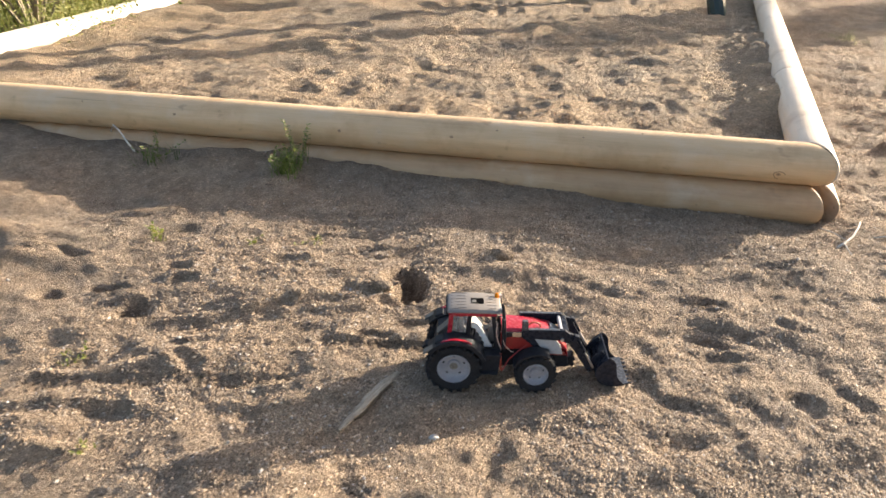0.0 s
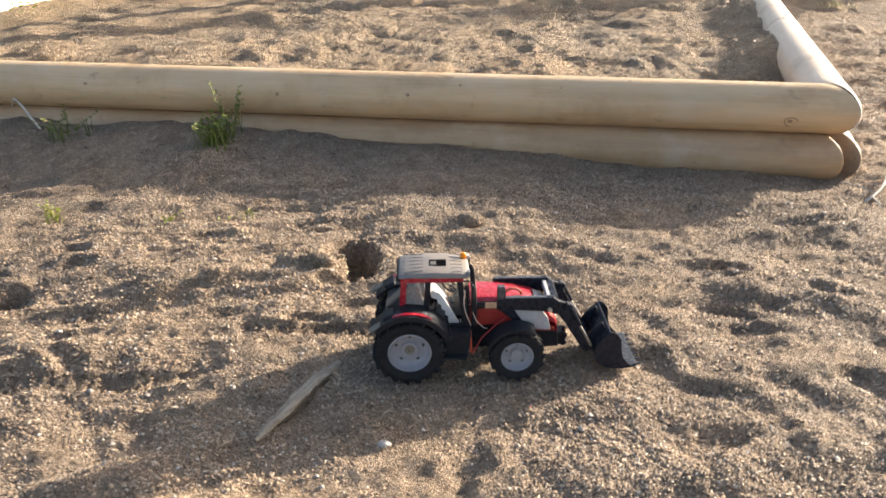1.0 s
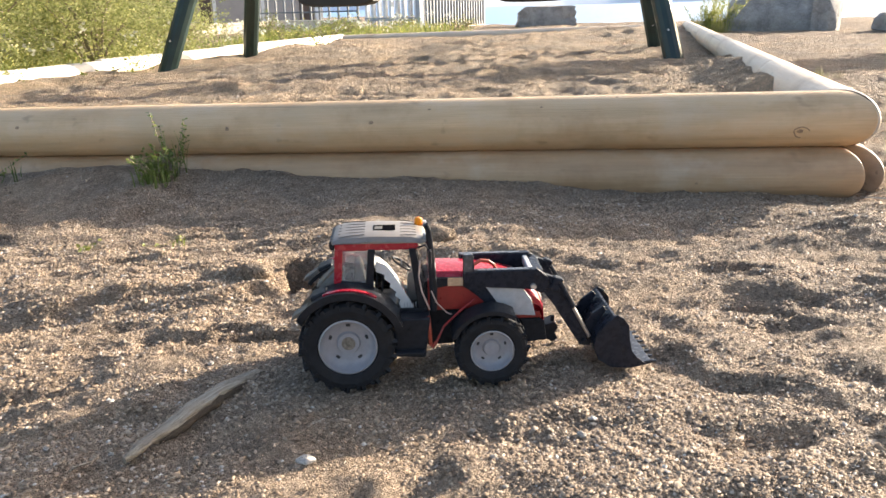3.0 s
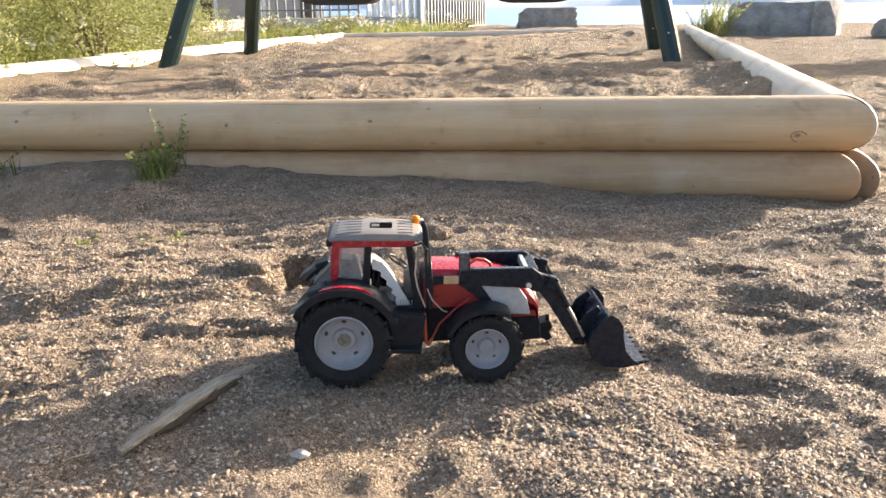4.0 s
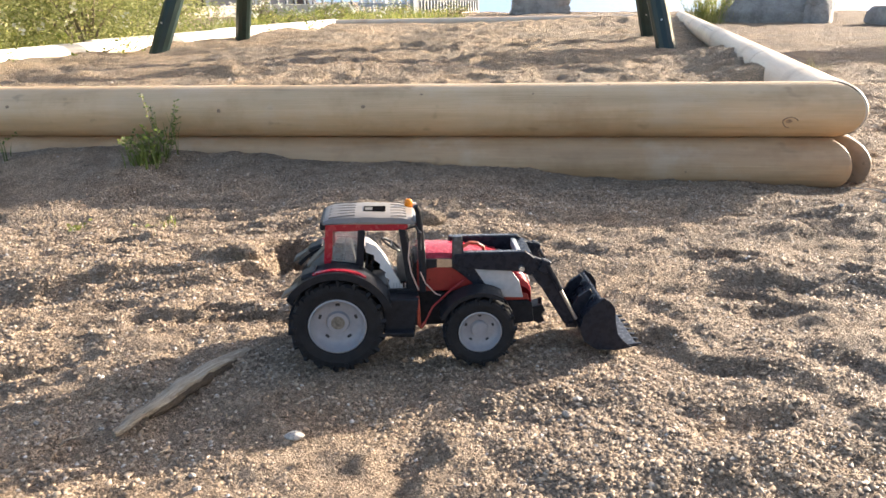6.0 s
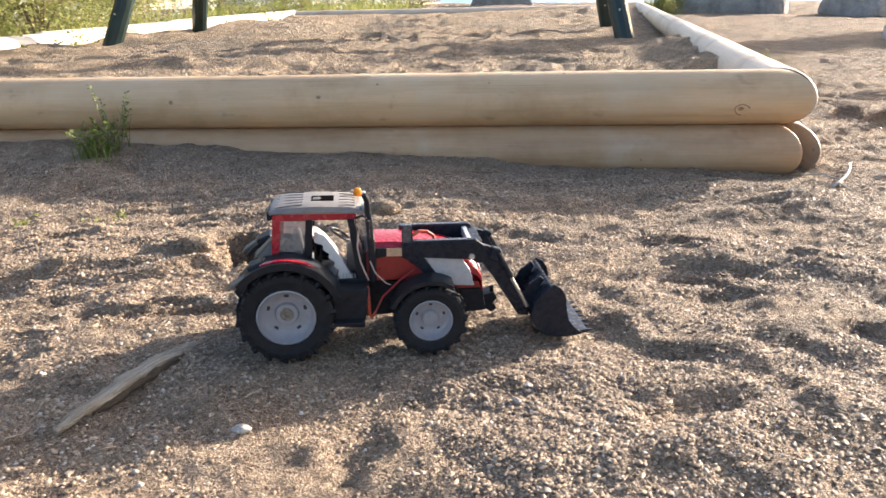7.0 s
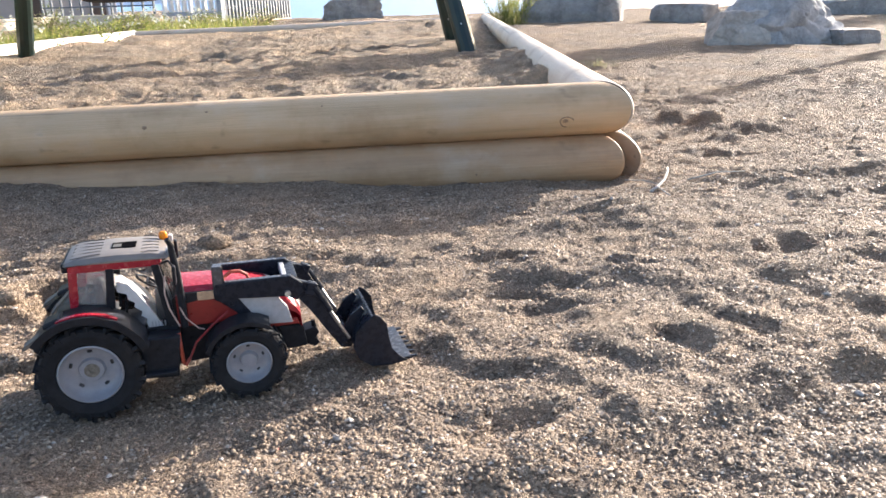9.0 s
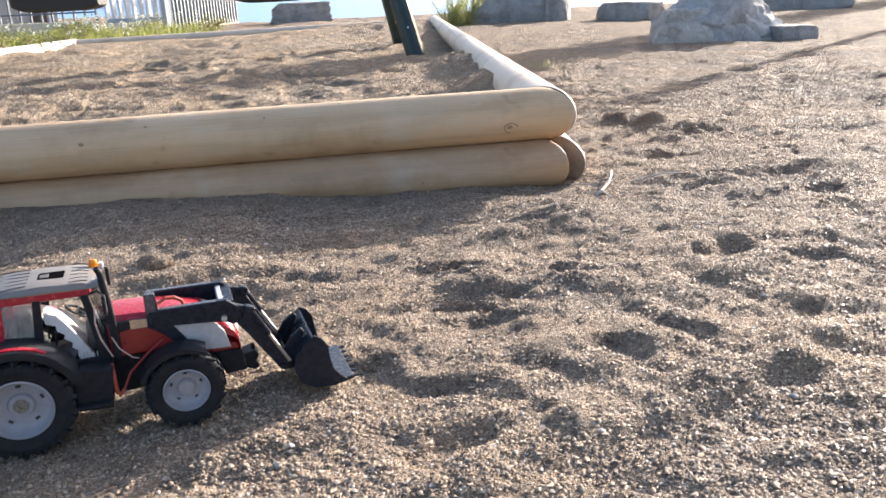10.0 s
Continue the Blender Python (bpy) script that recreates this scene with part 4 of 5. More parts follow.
        part("work_lamp", box((0.006, 0.012, 0.008), (0.093, s * 0.034, 0.174), 0.0015), M_SILVER, cab)
    # fenders
    for s in (-1, 1):
        y0, y1 = (-0.071, -0.034) if s < 0 else (0.071, 0.034)
        part("rear_fender", fender_shell(0, 0.055, 0.0640, 0.0045, 142, 22, y0, y1), M_BLACK, t)
        part("fender_stripe", prism(arc(0, 0.055, 0.0700, 112, 60, 12) + arc(0, 0.055, 0.0685, 112, 60, 12)[::-1], y0 - s * 0.004, y0 - s * 0.010), M_RED, t, "red stripe along the fender")
        part("fender_box", box((0.020, 0.026, 0.012), (-0.030, s * 0.050, 0.1135), 0.003, m=Matrix.Rotation(radians(-22), 4, "Y")), M_BLACK, t)
        part("fender_flap", prism([(-0.063, 0.092), (-0.059, 0.098), (-0.036, 0.1125), (-0.034, 0.109), (-0.057, 0.094)], y0, y0 - s * 0.016, 0.001), M_SUNDUST, t, "grey tail of the fender, dust and sunlight in its colour")
        part("front_fender", fender_shell(0.168, 0.0425, 0.0480, 0.0030, 158, 58, s * 0.066, s * 0.036, 14, 0.002), M_BLACK, t)
        part("step", prism([(0.054, 0.036), (0.090, 0.034), (0.096, 0.084), (0.052, 0.084)], s * 0.058, s * 0.030, 0.002), M_BLACK, t)
        part("step_tread", box((0.034, 0.012, 0.003), (0.072, s * 0.062, 0.044), 0.0008), M_BLACK, t)
    # rear window flap and hitch
    part("rear_flap", prism([(-0.011, 0.142), (-0.036, 0.117), (-0.0345, 0.1152), (-0.0095, 0.1398)], -0.038, -0.012, 0.0004), M_SUNDUST, cab, "dusty grey rear flap, tilted open")
    part("rear_body", prism([(-0.042, 0.070), (-0.006, 0.070), (-0.006, 0.122), (-0.034, 0.112)], -0.033, 0.033, 0.002), M_BLACK, t)
    part("hitch", prism([(-0.066, 0.066), (-0.060, 0.074), (-0.040, 0.076), (-0.040, 0.058), (-0.060, 0.058)], -0.010, 0.010, 0.0015), M_BLACK, t)
    # loader
    loader = new("loader")
    loader.parent, loader.location = t, (0, 0, -0.010)
    for s in (-1, 1):
        ya, yb = s * 0.046, s * 0.036
        pt = 0.162 if s < 0 else 0.142
        part("post", prism([(0.136, 0.1235), (0.148, 0.116), (0.158, 0.113), (0.150, 0.126), (0.148, pt), (0.136, pt)], ya, yb, 0.0012), M_LOADER, loader)
        part("post_cap", box((0.011, 0.0105, 0.024), (0.142, s * 0.041, pt - 0.011), 0.001), M_BLUEGREY, loader, "grey cap on the loader post")
        part("arm", prism([(0.138, 0.142), (0.224, 0.143), (0.236, 0.134), (0.240, 0.122), (0.230, 0.112), (0.214, 0.120), (0.165, 0.122), (0.140, 0.126)], s * 0.047, s * 0.035, 0.0015), M_LOADER, loader, "blue-black loader arm")
        part("fore_arm", prism([(0.226, 0.139), (0.246, 0.131), (0.266, 0.094), (0.288, 0.053), (0.287, 0.043), (0.278, 0.044), (0.255, 0.080), (0.247, 0.096), (0.228, 0.118)], s * 0.0455, s * 0.0365, 0.0015), M_LOADER, loader)
        part("knuckle", box((0.012, 0.014, 0.016), (0.247, s * 0.044, 0.124), 0.002, m=Matrix.Rotation(radians(20), 4, "Y")), M_LOADER, loader)
        part("cylinder", tube([(0.250, s * 0.049, 0.126), (0.268, s * 0.049, 0.094)], 0.0034, 10), M_LOADER, loader)
        part("piston_rod", tube([(0.266, s * 0.049, 0.097), (0.289, s * 0.049, 0.055)], 0.0022, 8), M_GALV, loader, "bright steel piston rod")
        part("post_bracket", prism([(0.138, 0.130), (0.160, 0.126), (0.186, 0.088), (0.174, 0.090), (0.156, 0.108), (0.140, 0.121)], s * 0.0445, s * 0.040, 0.001), M_LOADER, loader)
        part("pivot_pin", disc(0.0035, s * 0.036, s * 0.0525, 10, m=pose(0.219, 0, 0.1225)), M_GALV, loader)
        part("pivot_pin", disc(0.0035, s * 0.036, s * 0.0515, 10, m=pose(0.283, 0, 0.048)), M_BLACK, loader)
    # thin strips painted as the sky highlight along the arm tops
    for s in (-1, 1):
        part("sheen_strip", box((0.070, 0.0085, 0.0010), (0.178, s * 0.041, 0.1427), 0.0003), M_BLUEGREY, loader, "grey strip on the arm, sky highlight in its colour")
    part("cross_beam", box((0.013, 0.078, 0.016), (0.226, 0, 0.131), 0.0015), M_LOADER, loader)
    part("cross_plate", box((0.006, 0.076, 0.010), (0.218, 0, 0.1345), 0.001), M_SILVER, loader, "pale grey cross plate")
    part("cross_tube", tube([(0.262, -0.040, 0.078), (0.262, 0.040, 0.078)], 0.005, 12), M_LOADER, loader)
    # bucket: a curved shell between two side plates
    inner = [(0.363, 0.0185), (0.338, 0.0150), (0.314, 0.0175), (0.300, 0.027), (0.294, 0.042), (0.297, 0.057), (0.306, 0.070), (0.317, 0.080)]
    outer = [(0.3645, 0.0168)] + [(x - 0.0014, z - 0.0022) for x, z in inner[1:4]] + [(x - 0.0026, z) for x, z in inner[4:]]
    bucket = part("bucket", prism(inner + outer[::-1], -0.060, 0.060), M_LOADER, loader, "blue-black loader bucket, sandy inside")
    bucket.location = (0.001, 0, 0.004)
    cheek = [(0.358, 0.0165), (0.338, 0.0125), (0.313, 0.0145), (0.298, 0.025), (0.291, 0.041), (0.294, 0.058), (0.304, 0.071), (0.318, 0.0825), (0.326, 0.078), (0.333, 0.068), (0.335, 0.050), (0.338, 0.034), (0.346, 0.024)]
    for s in (-1, 1):
        part("bucket_side", prism(cheek, s * 0.060, s * 0.0635, 0.0006), M_LOADER, bucket)
        part("lug", prism([(0.292, 0.034), (0.278, 0.036), (0.280, 0.056), (0.292, 0.076), (0.306, 0.086), (0.310, 0.080), (0.296, 0.060)], s * 0.036, s * 0.030, 0.001), M_LOADER, bucket)
    # the bucket lip's wear and its sky reflection are both in the grey
    part("cutting_edge", box((0.026, 0.121, 0.0016), (0.3500, 0, 0.0184), 0.0004, m=Matrix.Rotation(radians(-8), 4, "Y")), M_BLUEGREY, bucket, "worn blue-grey cutting edge, sky reflection in its colour")
    for k in range(7):
        y = -0.054 + k * 0.1080 / 6
        part("tooth", prism([(0.360, 0.0195), (0.371, 0.0190), (0.371, 0.0180), (0.360, 0.0162)], y - 0.003, y + 0.003), M_LOADER, bucket)
    part("back_bar", tube([(0.286, -0.034, 0.054), (0.286, 0.034, 0.054)], 0.003, 10), M_LOADER, bucket)
    # the cab and the loader are narrower than the track
    for group, k in ((cab, 0.79), (loader, 0.78)):
        for ob in group.children_recursive:
            ob.data.transform(Matrix.Diagonal((1, k, 1, 1)))
    # hoses and loose wires
    part("hose", tube([(0.146, -0.030, 0.128), (0.149, -0.022, 0.135), (0.158, -0.016, 0.139), (0.168, -0.013, 0.137), (0.175, -0.012, 0.132), (0.177, -0.012, 0.126)], 0.0022, 8), M_HOSE, t, "copper-red rubber hose")
    part("hose", tube([(0.094, -0.050, 0.084), (0.095, -0.055, 0.070), (0.096, -0.056, 0.050), (0.098, -0.055, 0.046), (0.103, -0.053, 0.052)], 0.0022, 8), M_HOSE, t, "copper-red rubber hose")
    part("hose", tube([(0.103, -0.053, 0.052), (0.112, -0.050, 0.070), (0.132, -0.042, 0.086), (0.150, -0.036, 0.098)], 0.0013, 8), M_ORANGE, t, "thin dark red hose")
    part("wire", tube([(0.086, -0.040, 0.150), (0.084, -0.042, 0.130), (0.087, -0.042, 0.112), (0.092, -0.041, 0.098), (0.096, -0.040, 0.088)], 0.0010, 6), M_WIRE, t, "thin pale wire")
    part("wire", tube([(0.098, -0.042, 0.112), (0.104, -0.044, 0.098), (0.116, -0.042, 0.084), (0.122, -0.038, 0.080)], 0.0008, 6), M_WIRE, t, "thin pale wire")
    return t


tractor = make_tractor()
for pane in tractor.children_recursive:
    if pane.name.split(".")[0] in ("side_window", "windscreen"):
        pane.visible_shadow = False


# ---- stones, sticks and weeds on the sand ----
def rough_stone(name, size, seed, mat, place, label, category, group="", detail=3, jag=0.25, kind=""):
    bm = bmesh.new()
    bmesh.ops.create_icosphere(bm, subdivisions=detail, radius=1)
    for v in bm.verts:
        p = v.co.copy()
        k = 1 + jag * noise.noise(p * 1.3 + Vector((seed, 0, 0))) + jag * 0.4 * noise.noise(p * 3.1 + Vector((0, seed, 0))) + jag * 0.12 * noise.noise(p * 8 + Vector((0, 0, seed)))
        v.co = Vector((p.x * size[0], p.y * size[1], p.z * size[2])) * k * 0.5
    ob = obj(name, bm, mat, True)
    ob.matrix_world = place
    return tagged(ob, label, category, group, kind)


def on_sand(x, y, up=0.0, rx=0, ry=0, rz=0):
    return pose(x, y, level(x, y) + up, rx, ry, rz)


for k, (x, y, size) in enumerate(((-0.403, 1.147, 0.0055), (-0.390, 1.131, 0.006), (-0.368, 1.109, 0.006), (-0.419, 1.084, 0.006), (-0.622, 1.210, 0.0055), (-0.537, 1.202, 0.005), (-0.447, 1.214, 0.0045), (-0.457, 1.196, 0.005), (-0.689, 1.170, 0.0035), (-0.586, 1.215, 0.003))):
    rough_stone("pebble", (size * 1.3, size, size * 0.7), k + 90, M_PEBBLE if k in (1, 3, 8, 9) else M_ROCK2, on_sand(x, y, size * 0.2, 0, 0, 37 * k), "small angular pebble on the sand", "pebble", "loose pebbles", 2, 0.3)
rough_stone("pebble", (0.019, 0.012, 0.009), 2, M_PEBBLE, on_sand(-0.333, 1.226, 0.003, 0, 0, 15), "smooth pale flat pebble lying on the sand", "pebble")
rng = np.random.RandomState(21)
for k in range(14):
    x, y = rng.uniform(-1.1, 0.8), rng.uniform(1.05, 2.3)
    s = rng.uniform(0.006, 0.010)
    rough_stone("pebble", (s * 1.4, s, s * 0.7), k + 30, M_PEBBLE if k % 3 == 0 else M_ROCK2, on_sand(x, y, s * 0.15, 0, 0, rng.uniform(0, 180)), "small rounded pebble on the sand", "pebble", "loose pebbles", 2, 0.2)


def gravel(count, seed, area, sizes, name, label, feather=0.4, mat=None):
    """Loose grit strewn over the sand: many small angular stones in one mesh."""
    r = np.random.RandomState(seed)
    x, y = r.uniform(area[0], area[1], count), r.uniform(area[2], area[3], count)
    keep = 1.3 * value_noise(x * 4, y * 5, 61) + 1.1 * value_noise(x * 15, y * 17, 62) > r.uniform(-0.9, 0.75, count)
    # thins out towards the rim of the area
    rim = np.minimum(np.minimum(x - area[0], area[1] - x), np.minimum(y - area[2], area[3] - y)) / feather
    keep &= r.rand(count) < smooth(rim, 0, 1)
    for track in TRACKS:
        side, run = tyre_track(x, y, track)
        keep &= ~((np.abs(side) < 0.021) & (run > 0) & (run < track[2])) | (r.rand(count) < 0.3)
    x, y = x[keep], y[keep]
    n = len(x)
    z = sand_height(x, y)
    s = sizes[0] * (sizes[1] / sizes[0]) ** (r.rand(n) ** 2.2)
    # an uneven ring of five at the sand and one off-centre peak; the buried half is left out
    turn = 2 * math.pi * (np.arange(5)[None] + r.uniform(-0.3, 0.3, (n, 5))) / 5
    reach = r.uniform(0.7, 1.2, (n, 5))
    ring = np.stack([np.cos(turn) * reach, np.sin(turn) * reach, r.uniform(-0.45, 0.25, (n, 5))], -1)
    peak = np.concatenate([r.normal(0, 0.35, (n, 1, 2)), r.uniform(0.75, 1.3, (n, 1, 1))], -1)
    pts = np.concatenate([ring, peak], 1)
    faces = np.array([(k, (k + 1) % 5, 5) for k in range(5)])
    pts *= s[:, None, None] * 0.5 * np.stack([0.8 + 0.6 * r.rand(n), 0.7 + 0.5 * r.rand(n), 0.45 + 0.4 * r.rand(n)], -1)[:, None]
    pts[..., 2] *= 0.55 if mat else 1.0
    a = r.uniform(0, 6.283, n)
    ca, sa = np.cos(a)[:, None], np.sin(a)[:, None]
    px, py = pts[..., 0] * ca - pts[..., 1] * sa, pts[..., 0] * sa + pts[..., 1] * ca
    pts = np.stack([px + x[:, None], py + y[:, None], pts[..., 2] + (z + 0.12 * s)[:, None]], -1).reshape(-1, 3)
    tri = (faces[None] + 6 * np.arange(n)[:, None, None]).reshape(-1, 3)
    me = bpy.data.meshes.new(name)
    me.vertices.add(len(pts))
    me.vertices.foreach_set("co", pts.astype(np.float32).ravel())
    me.loops.add(tri.size)
    me.loops.foreach_set("vertex_index", tri.astype(np.int32).ravel())
    me.polygons.add(len(tri))
    me.polygons.foreach_set("loop_start", np.arange(0, tri.size, 3, dtype=np.int32))
    me.update(calc_edges=True)
    me.materials.append(mat or M_STONES)
    if mat:
        me.polygons.foreach_set("use_smooth", np.ones(len(tri), dtype=bool))
    return tagged(new(name, me), label, "gravel", kind="stuff")


gravel(272000, 3, (-1.35, 1.25, 0.95, 2.6), (0.0024, 0.0060), "gravel", "loose angular grit and small stones over the sand", 0.2)
gravel(90000, 6, (-0.95, 0.7, 0.95, 1.75), (0.0022, 0.0046), "gravel", "loose angular grit around the toy")
gravel(26000, 7, (-1.5, -0.40, 0.95, 2.2), (0.0040, 0.0085), "gravel", "loose angular grit on the fallen ground behind the toy")
gravel(20000, 13, (-0.95, 0.80, 0.82, 1.45), (0.0036, 0.0075), "gravel", "loose coarse grit in front of the toy", 0.12)
gravel(46000, 4, (-2.4, 3.2, 0.4, 4.6), (0.0045, 0.010), "gravel", "sparse loose stones on the trampled sand")
gravel(9000, 5, (-2.7, 0.4, 2.65, 6.0), (0.005, 0.013), "gravel", "loose small stones in the sandbox")
gravel(60000, 11, (-2.9, 0.45, 2.62, 4.9), (0.0035, 0.008), "gravel", "fine loose grit in the sandbox")
gravel(60000, 12, (0.5, 2.9, 2.1, 4.8), (0.0035, 0.0085), "gravel", "fine loose grit beside the sandbox")

gravel(9000, 8, (-2.8, 0.5, 2.6, 6.5), (0.008, 0.022), "clods", "small clods of trampled sand in the sandbox", 0.1, M_SAND)
gravel(8000, 9, (0.52, 4.6, 2.5, 8.0), (0.008, 0.022), "clods", "small clods of trampled sand beside the sandbox", 0.3, M_SAND)


def driftwood():
    p, q = Vector((-0.511, 1.187)), Vector((-0.4625, 1.398))
    n = 26
    bm = bmesh.new()
    rings = []
    d = (q - p).normalized()
    side = Vector((d.y, -d.x))
    under, rad = [], []
    for i in range(n + 1):
        f = i / n
        c = p.lerp(q, f) + side * (0.0022 * math.sin(f * 5) + 0.0015 * noise.noise((f * 9, 0, 0)))
        w = (0.0058 + 0.0042 * math.sin(math.pi * (0.02 + 0.83 * f))) * (1 + 0.25 * noise.noise((f * 7, 4, 0))) * ((0.45, 0.75, 0.85)[i] if i < 3 else 0.85 if i == n else 1)
        h = (0.0050 + 0.0035 * math.sin(math.pi * f)) * (1 + 0.35 * noise.noise((f * 6, 9, 0)))
        z = 0.005 + 0.013 * math.sin(math.pi * (0.08 + 0.80 * f))
        ring = []
        for k in range(12):
            a = 2 * math.pi * k / 12
            j = 1 + 0.30 * noise.noise((f * 14, math.cos(a) * 2, math.sin(a) * 2)) + 0.22 * noise.noise((f * 2.5, math.cos(a) * 5, math.sin(a) * 5))
            o = c + side * (w * math.cos(a) * j)
            up = math.sin(a)
            up = up * 0.55 if up > 0 else up * (1.0 + 0.9 * noise.noise((f * 11, 2, 5)))
            ring.append(bm.verts.new((o.x, o.y, z + 0.0025 * noise.noise((f * 5, 7, 1)) + h * up * j)))
        rings.append(ring)
        if 0.18 < f < 0.97:
            c = c + side * w * 0.6
            under.append((c.x, c.y, z - 0.0065 + 0.0015 * noise.noise((f * 12, 3, 3))))
            rad.append(0.0062 * (1 + 0.5 * noise.noise((f * 16, 1, 7))) * min(1, 0.3 + 8 * min(f - 0.18, 0.97 - f)))
    for r0, r1 in zip(rings, rings[1:]):
        for k in range(12):
            bm.faces.new((r0[k], r0[(k + 1) % 12], r1[(k + 1) % 12], r1[k]))
    bm.faces.new(rings[0][::-1])
    bm.faces.new(rings[-1])
    m = along((p.x, p.y, 0), (q.x, q.y, 0))
    bm.transform(m.inverted())
    ob = obj("driftwood_stick", bm, M_DRIFT, True)
    ob.data.set_sharp_from_angle(angle=radians(35))
    ob.matrix_world = Matrix.Translation((0, 0, level(-0.49, 1.28) - 0.001)) @ m
    # dark strip added where the shaded gap under the stick lies
    below = tube(under, rad, 8)
    below.transform(m.inverted())
    part("shaded_underside", below, M_UNDERSHADE, ob, "dark strip beneath the stick, its shade in the colour", True)
    tagged(ob, "weathered grey driftwood stick lying on sand, its middle raised", "stick")


driftwood()


def twig(pts, r, label, mat=M_TWIG):
    bm = tube([(x, y, level(x, y) + z) for x, y, z in pts], [r * (1 - 0.5 * i / len(pts)) for i in range(len(pts))], 6)
    return tagged(obj("twig", bm, mat, True), label, "twig")


twig([(0.528, 2.345, 0.004), (0.548, 2.370, 0.008), (0.575, 2.410, 0.012), (0.596, 2.460, 0.016), (0.610, 2.510, 0.012)], 0.0042, "curved bleached twig lying beside the log corner")
twig([(0.548, 2.370, 0.010), (0.553, 2.335, 0.010), (0.560, 2.305, 0.004)], 0.002, "thin bleached side twig on the sand")
twig([(0.500, 2.480, 0.010), (0.530, 2.430, 0.012), (0.560, 2.395, 0.006)], 0.0016, "thin dry straw leaning on the log")
twig([(0.640, 2.440, 0.004), (0.72, 2.470, 0.006), (0.79, 2.480, 0.003)], 0.002, "thin dry twig on the sand")
twig([(-0.556, 1.163, 0.004), (-0.554, 1.172, 0.005), (-0.547, 1.186, 0.003)], 0.0013, "thin pale straw on the sand", M_DRIFT)
twig([(-0.457, 1.169, 0.003), (-0.454, 1.174, 0.004), (-0.451, 1.180, 0.003)], 0.0012, "short pale splinter on the sand", M_DRIFT)


twig([(-1.84, 2.42, 0.004), (-1.885, 2.44, 0.03), (-1.915, 2.45, 0.065), (-1.94, 2.45, 0.085), (-1.945, 2.44, 0.06)], 0.0038, "pale dry stalk bent over beside the log")


def leafy(bm, base, tip, n, size, r):
    """Small pointed leaves along a stem from base to tip."""
    base, tip = Vector(base), Vector(tip)
    for i in range(n):
        f = 0.25 + 0.75 * (i + r.rand()) / n
        c = base.lerp(tip, f)
        a, e = r.uniform(0, 6.28), r.uniform(-0.3, 0.8)
        d = Vector((math.cos(a) * math.cos(e), math.sin(a) * math.cos(e), math.sin(e)))
        w = d.orthogonal().normalized()
        w = (Matrix.Rotation(r.uniform(0, 6.28), 3, d) @ w) * size * 0.28
        l = size * r.uniform(0.6, 1.3)
        bm.faces.new([bm.verts.new(p) for p in (c, c + d * l * 0.5 + w, c + d * l, c + d * l * 0.5 - w)])


def blade(bm, x, y, z, h, lean, a, w):
    d, s = Vector((math.cos(a), math.sin(a), 0)), Vector((-math.sin(a), math.cos(a), 0)) * w
    p = Vector((x, y, z))
    m, t = p + d * lean * 0.35 + Vector((0, 0, h * 0.6)), p + d * lean + Vector((0, 0, h))
    v = [bm.verts.new(q) for q in (p - s, p + s, m + s * 0.7, m - s * 0.7, t)]
    bm.faces.new(v[:4])
    bm.faces.new((v[3], v[2], v[4]))


def weed(x, y, height, stems, seed, label, leaf=0.03, spreadr=0.05, blades=10, z=None, category="weed", mat=M_GRASS):
    r = np.random.RandomState(seed)
    t = thing("weed", pose(x, y, level(x, y) if z is None else z), label, category)
    stem, leaves = bmesh.new(), bmesh.new()
    for _ in range(stems):
        b = (r.normal(0, spreadr * 0.25), r.normal(0, spreadr * 0.25), -0.005)
        e = (b[0] + r.normal(0, spreadr), b[1] + r.normal(0, spreadr), height * r.uniform(0.55, 1.05))
        tube([b, tuple((p + q) / 2 + r.normal(0, 0.004) for p, q in zip(b, e)), e], [0.0012, 0.001, 0.0006], 4, bm=stem)
        leafy(leaves, b, e, int(height * 160) + 4, leaf, r)
    for _ in range(blades):
        blade(leaves, r.normal(0, spreadr * 0.6), r.normal(0, spreadr * 0.6), -0.004, height * r.uniform(0.3, 0.9), height * r.uniform(0.1, 0.5), r.uniform(0, 6.28), 0.0018)
    if stems:
        tagged(part("stem", stem, M_STEM, t), kind="stuff")
    tagged(part("leaf", leaves, mat, t), kind="stuff")
    return t


weed(-1.205, 2.375, 0.092, 18, 1, "leafy olive-green weed growing against the log", 0.0135, 0.042, 110, mat=M_OLIVE)
weed(-1.180, 2.43, 0.165, 5, 2, "tall thin green weed stems beside the log", 0.010, 0.028, 8, mat=M_OLIVE)
weed(-1.74, 2.40, 0.09, 5, 3, "low dark green weed beside the log", 0.012, 0.07, 40, mat=M_OLIVE)
weed(-1.385, 1.88, 0.045, 3, 4, "low green sprout in the sand", 0.016, 0.02, 14)
weed(-1.225, 1.30, 0.030, 3, 5, "low green sprout in the sand", 0.012, 0.02, 8)
weed(-0.98, 1.05, 0.03, 2, 6, "low green sprout in the sand", 0.012, 0.02, 8)
weed(-0.93, 1.98, 0.025, 2, 7, "low green sprout in the sand", 0.012, 0.03, 12)
weed(-1.10, 1.93, 0.020, 2, 17, "low green sprout in the sand", 0.012, 0.03, 12)
weed(1.00, 5.40, 0.07, 2, 8, "pale dry grass tuft beside the log", 0.010, 0.09, 45, mat=M_DRY)
weed(1.15, 12.45, 0.58, 14, 9, "tall grassy weed beside a boulder", 0.026, 0.18, 320, mat=M_GRASS)
weed(1.00, 12.3, 0.45, 11, 19, "tall grassy weed beside a boulder", 0.026, 0.17, 260, mat=M_GRASS)


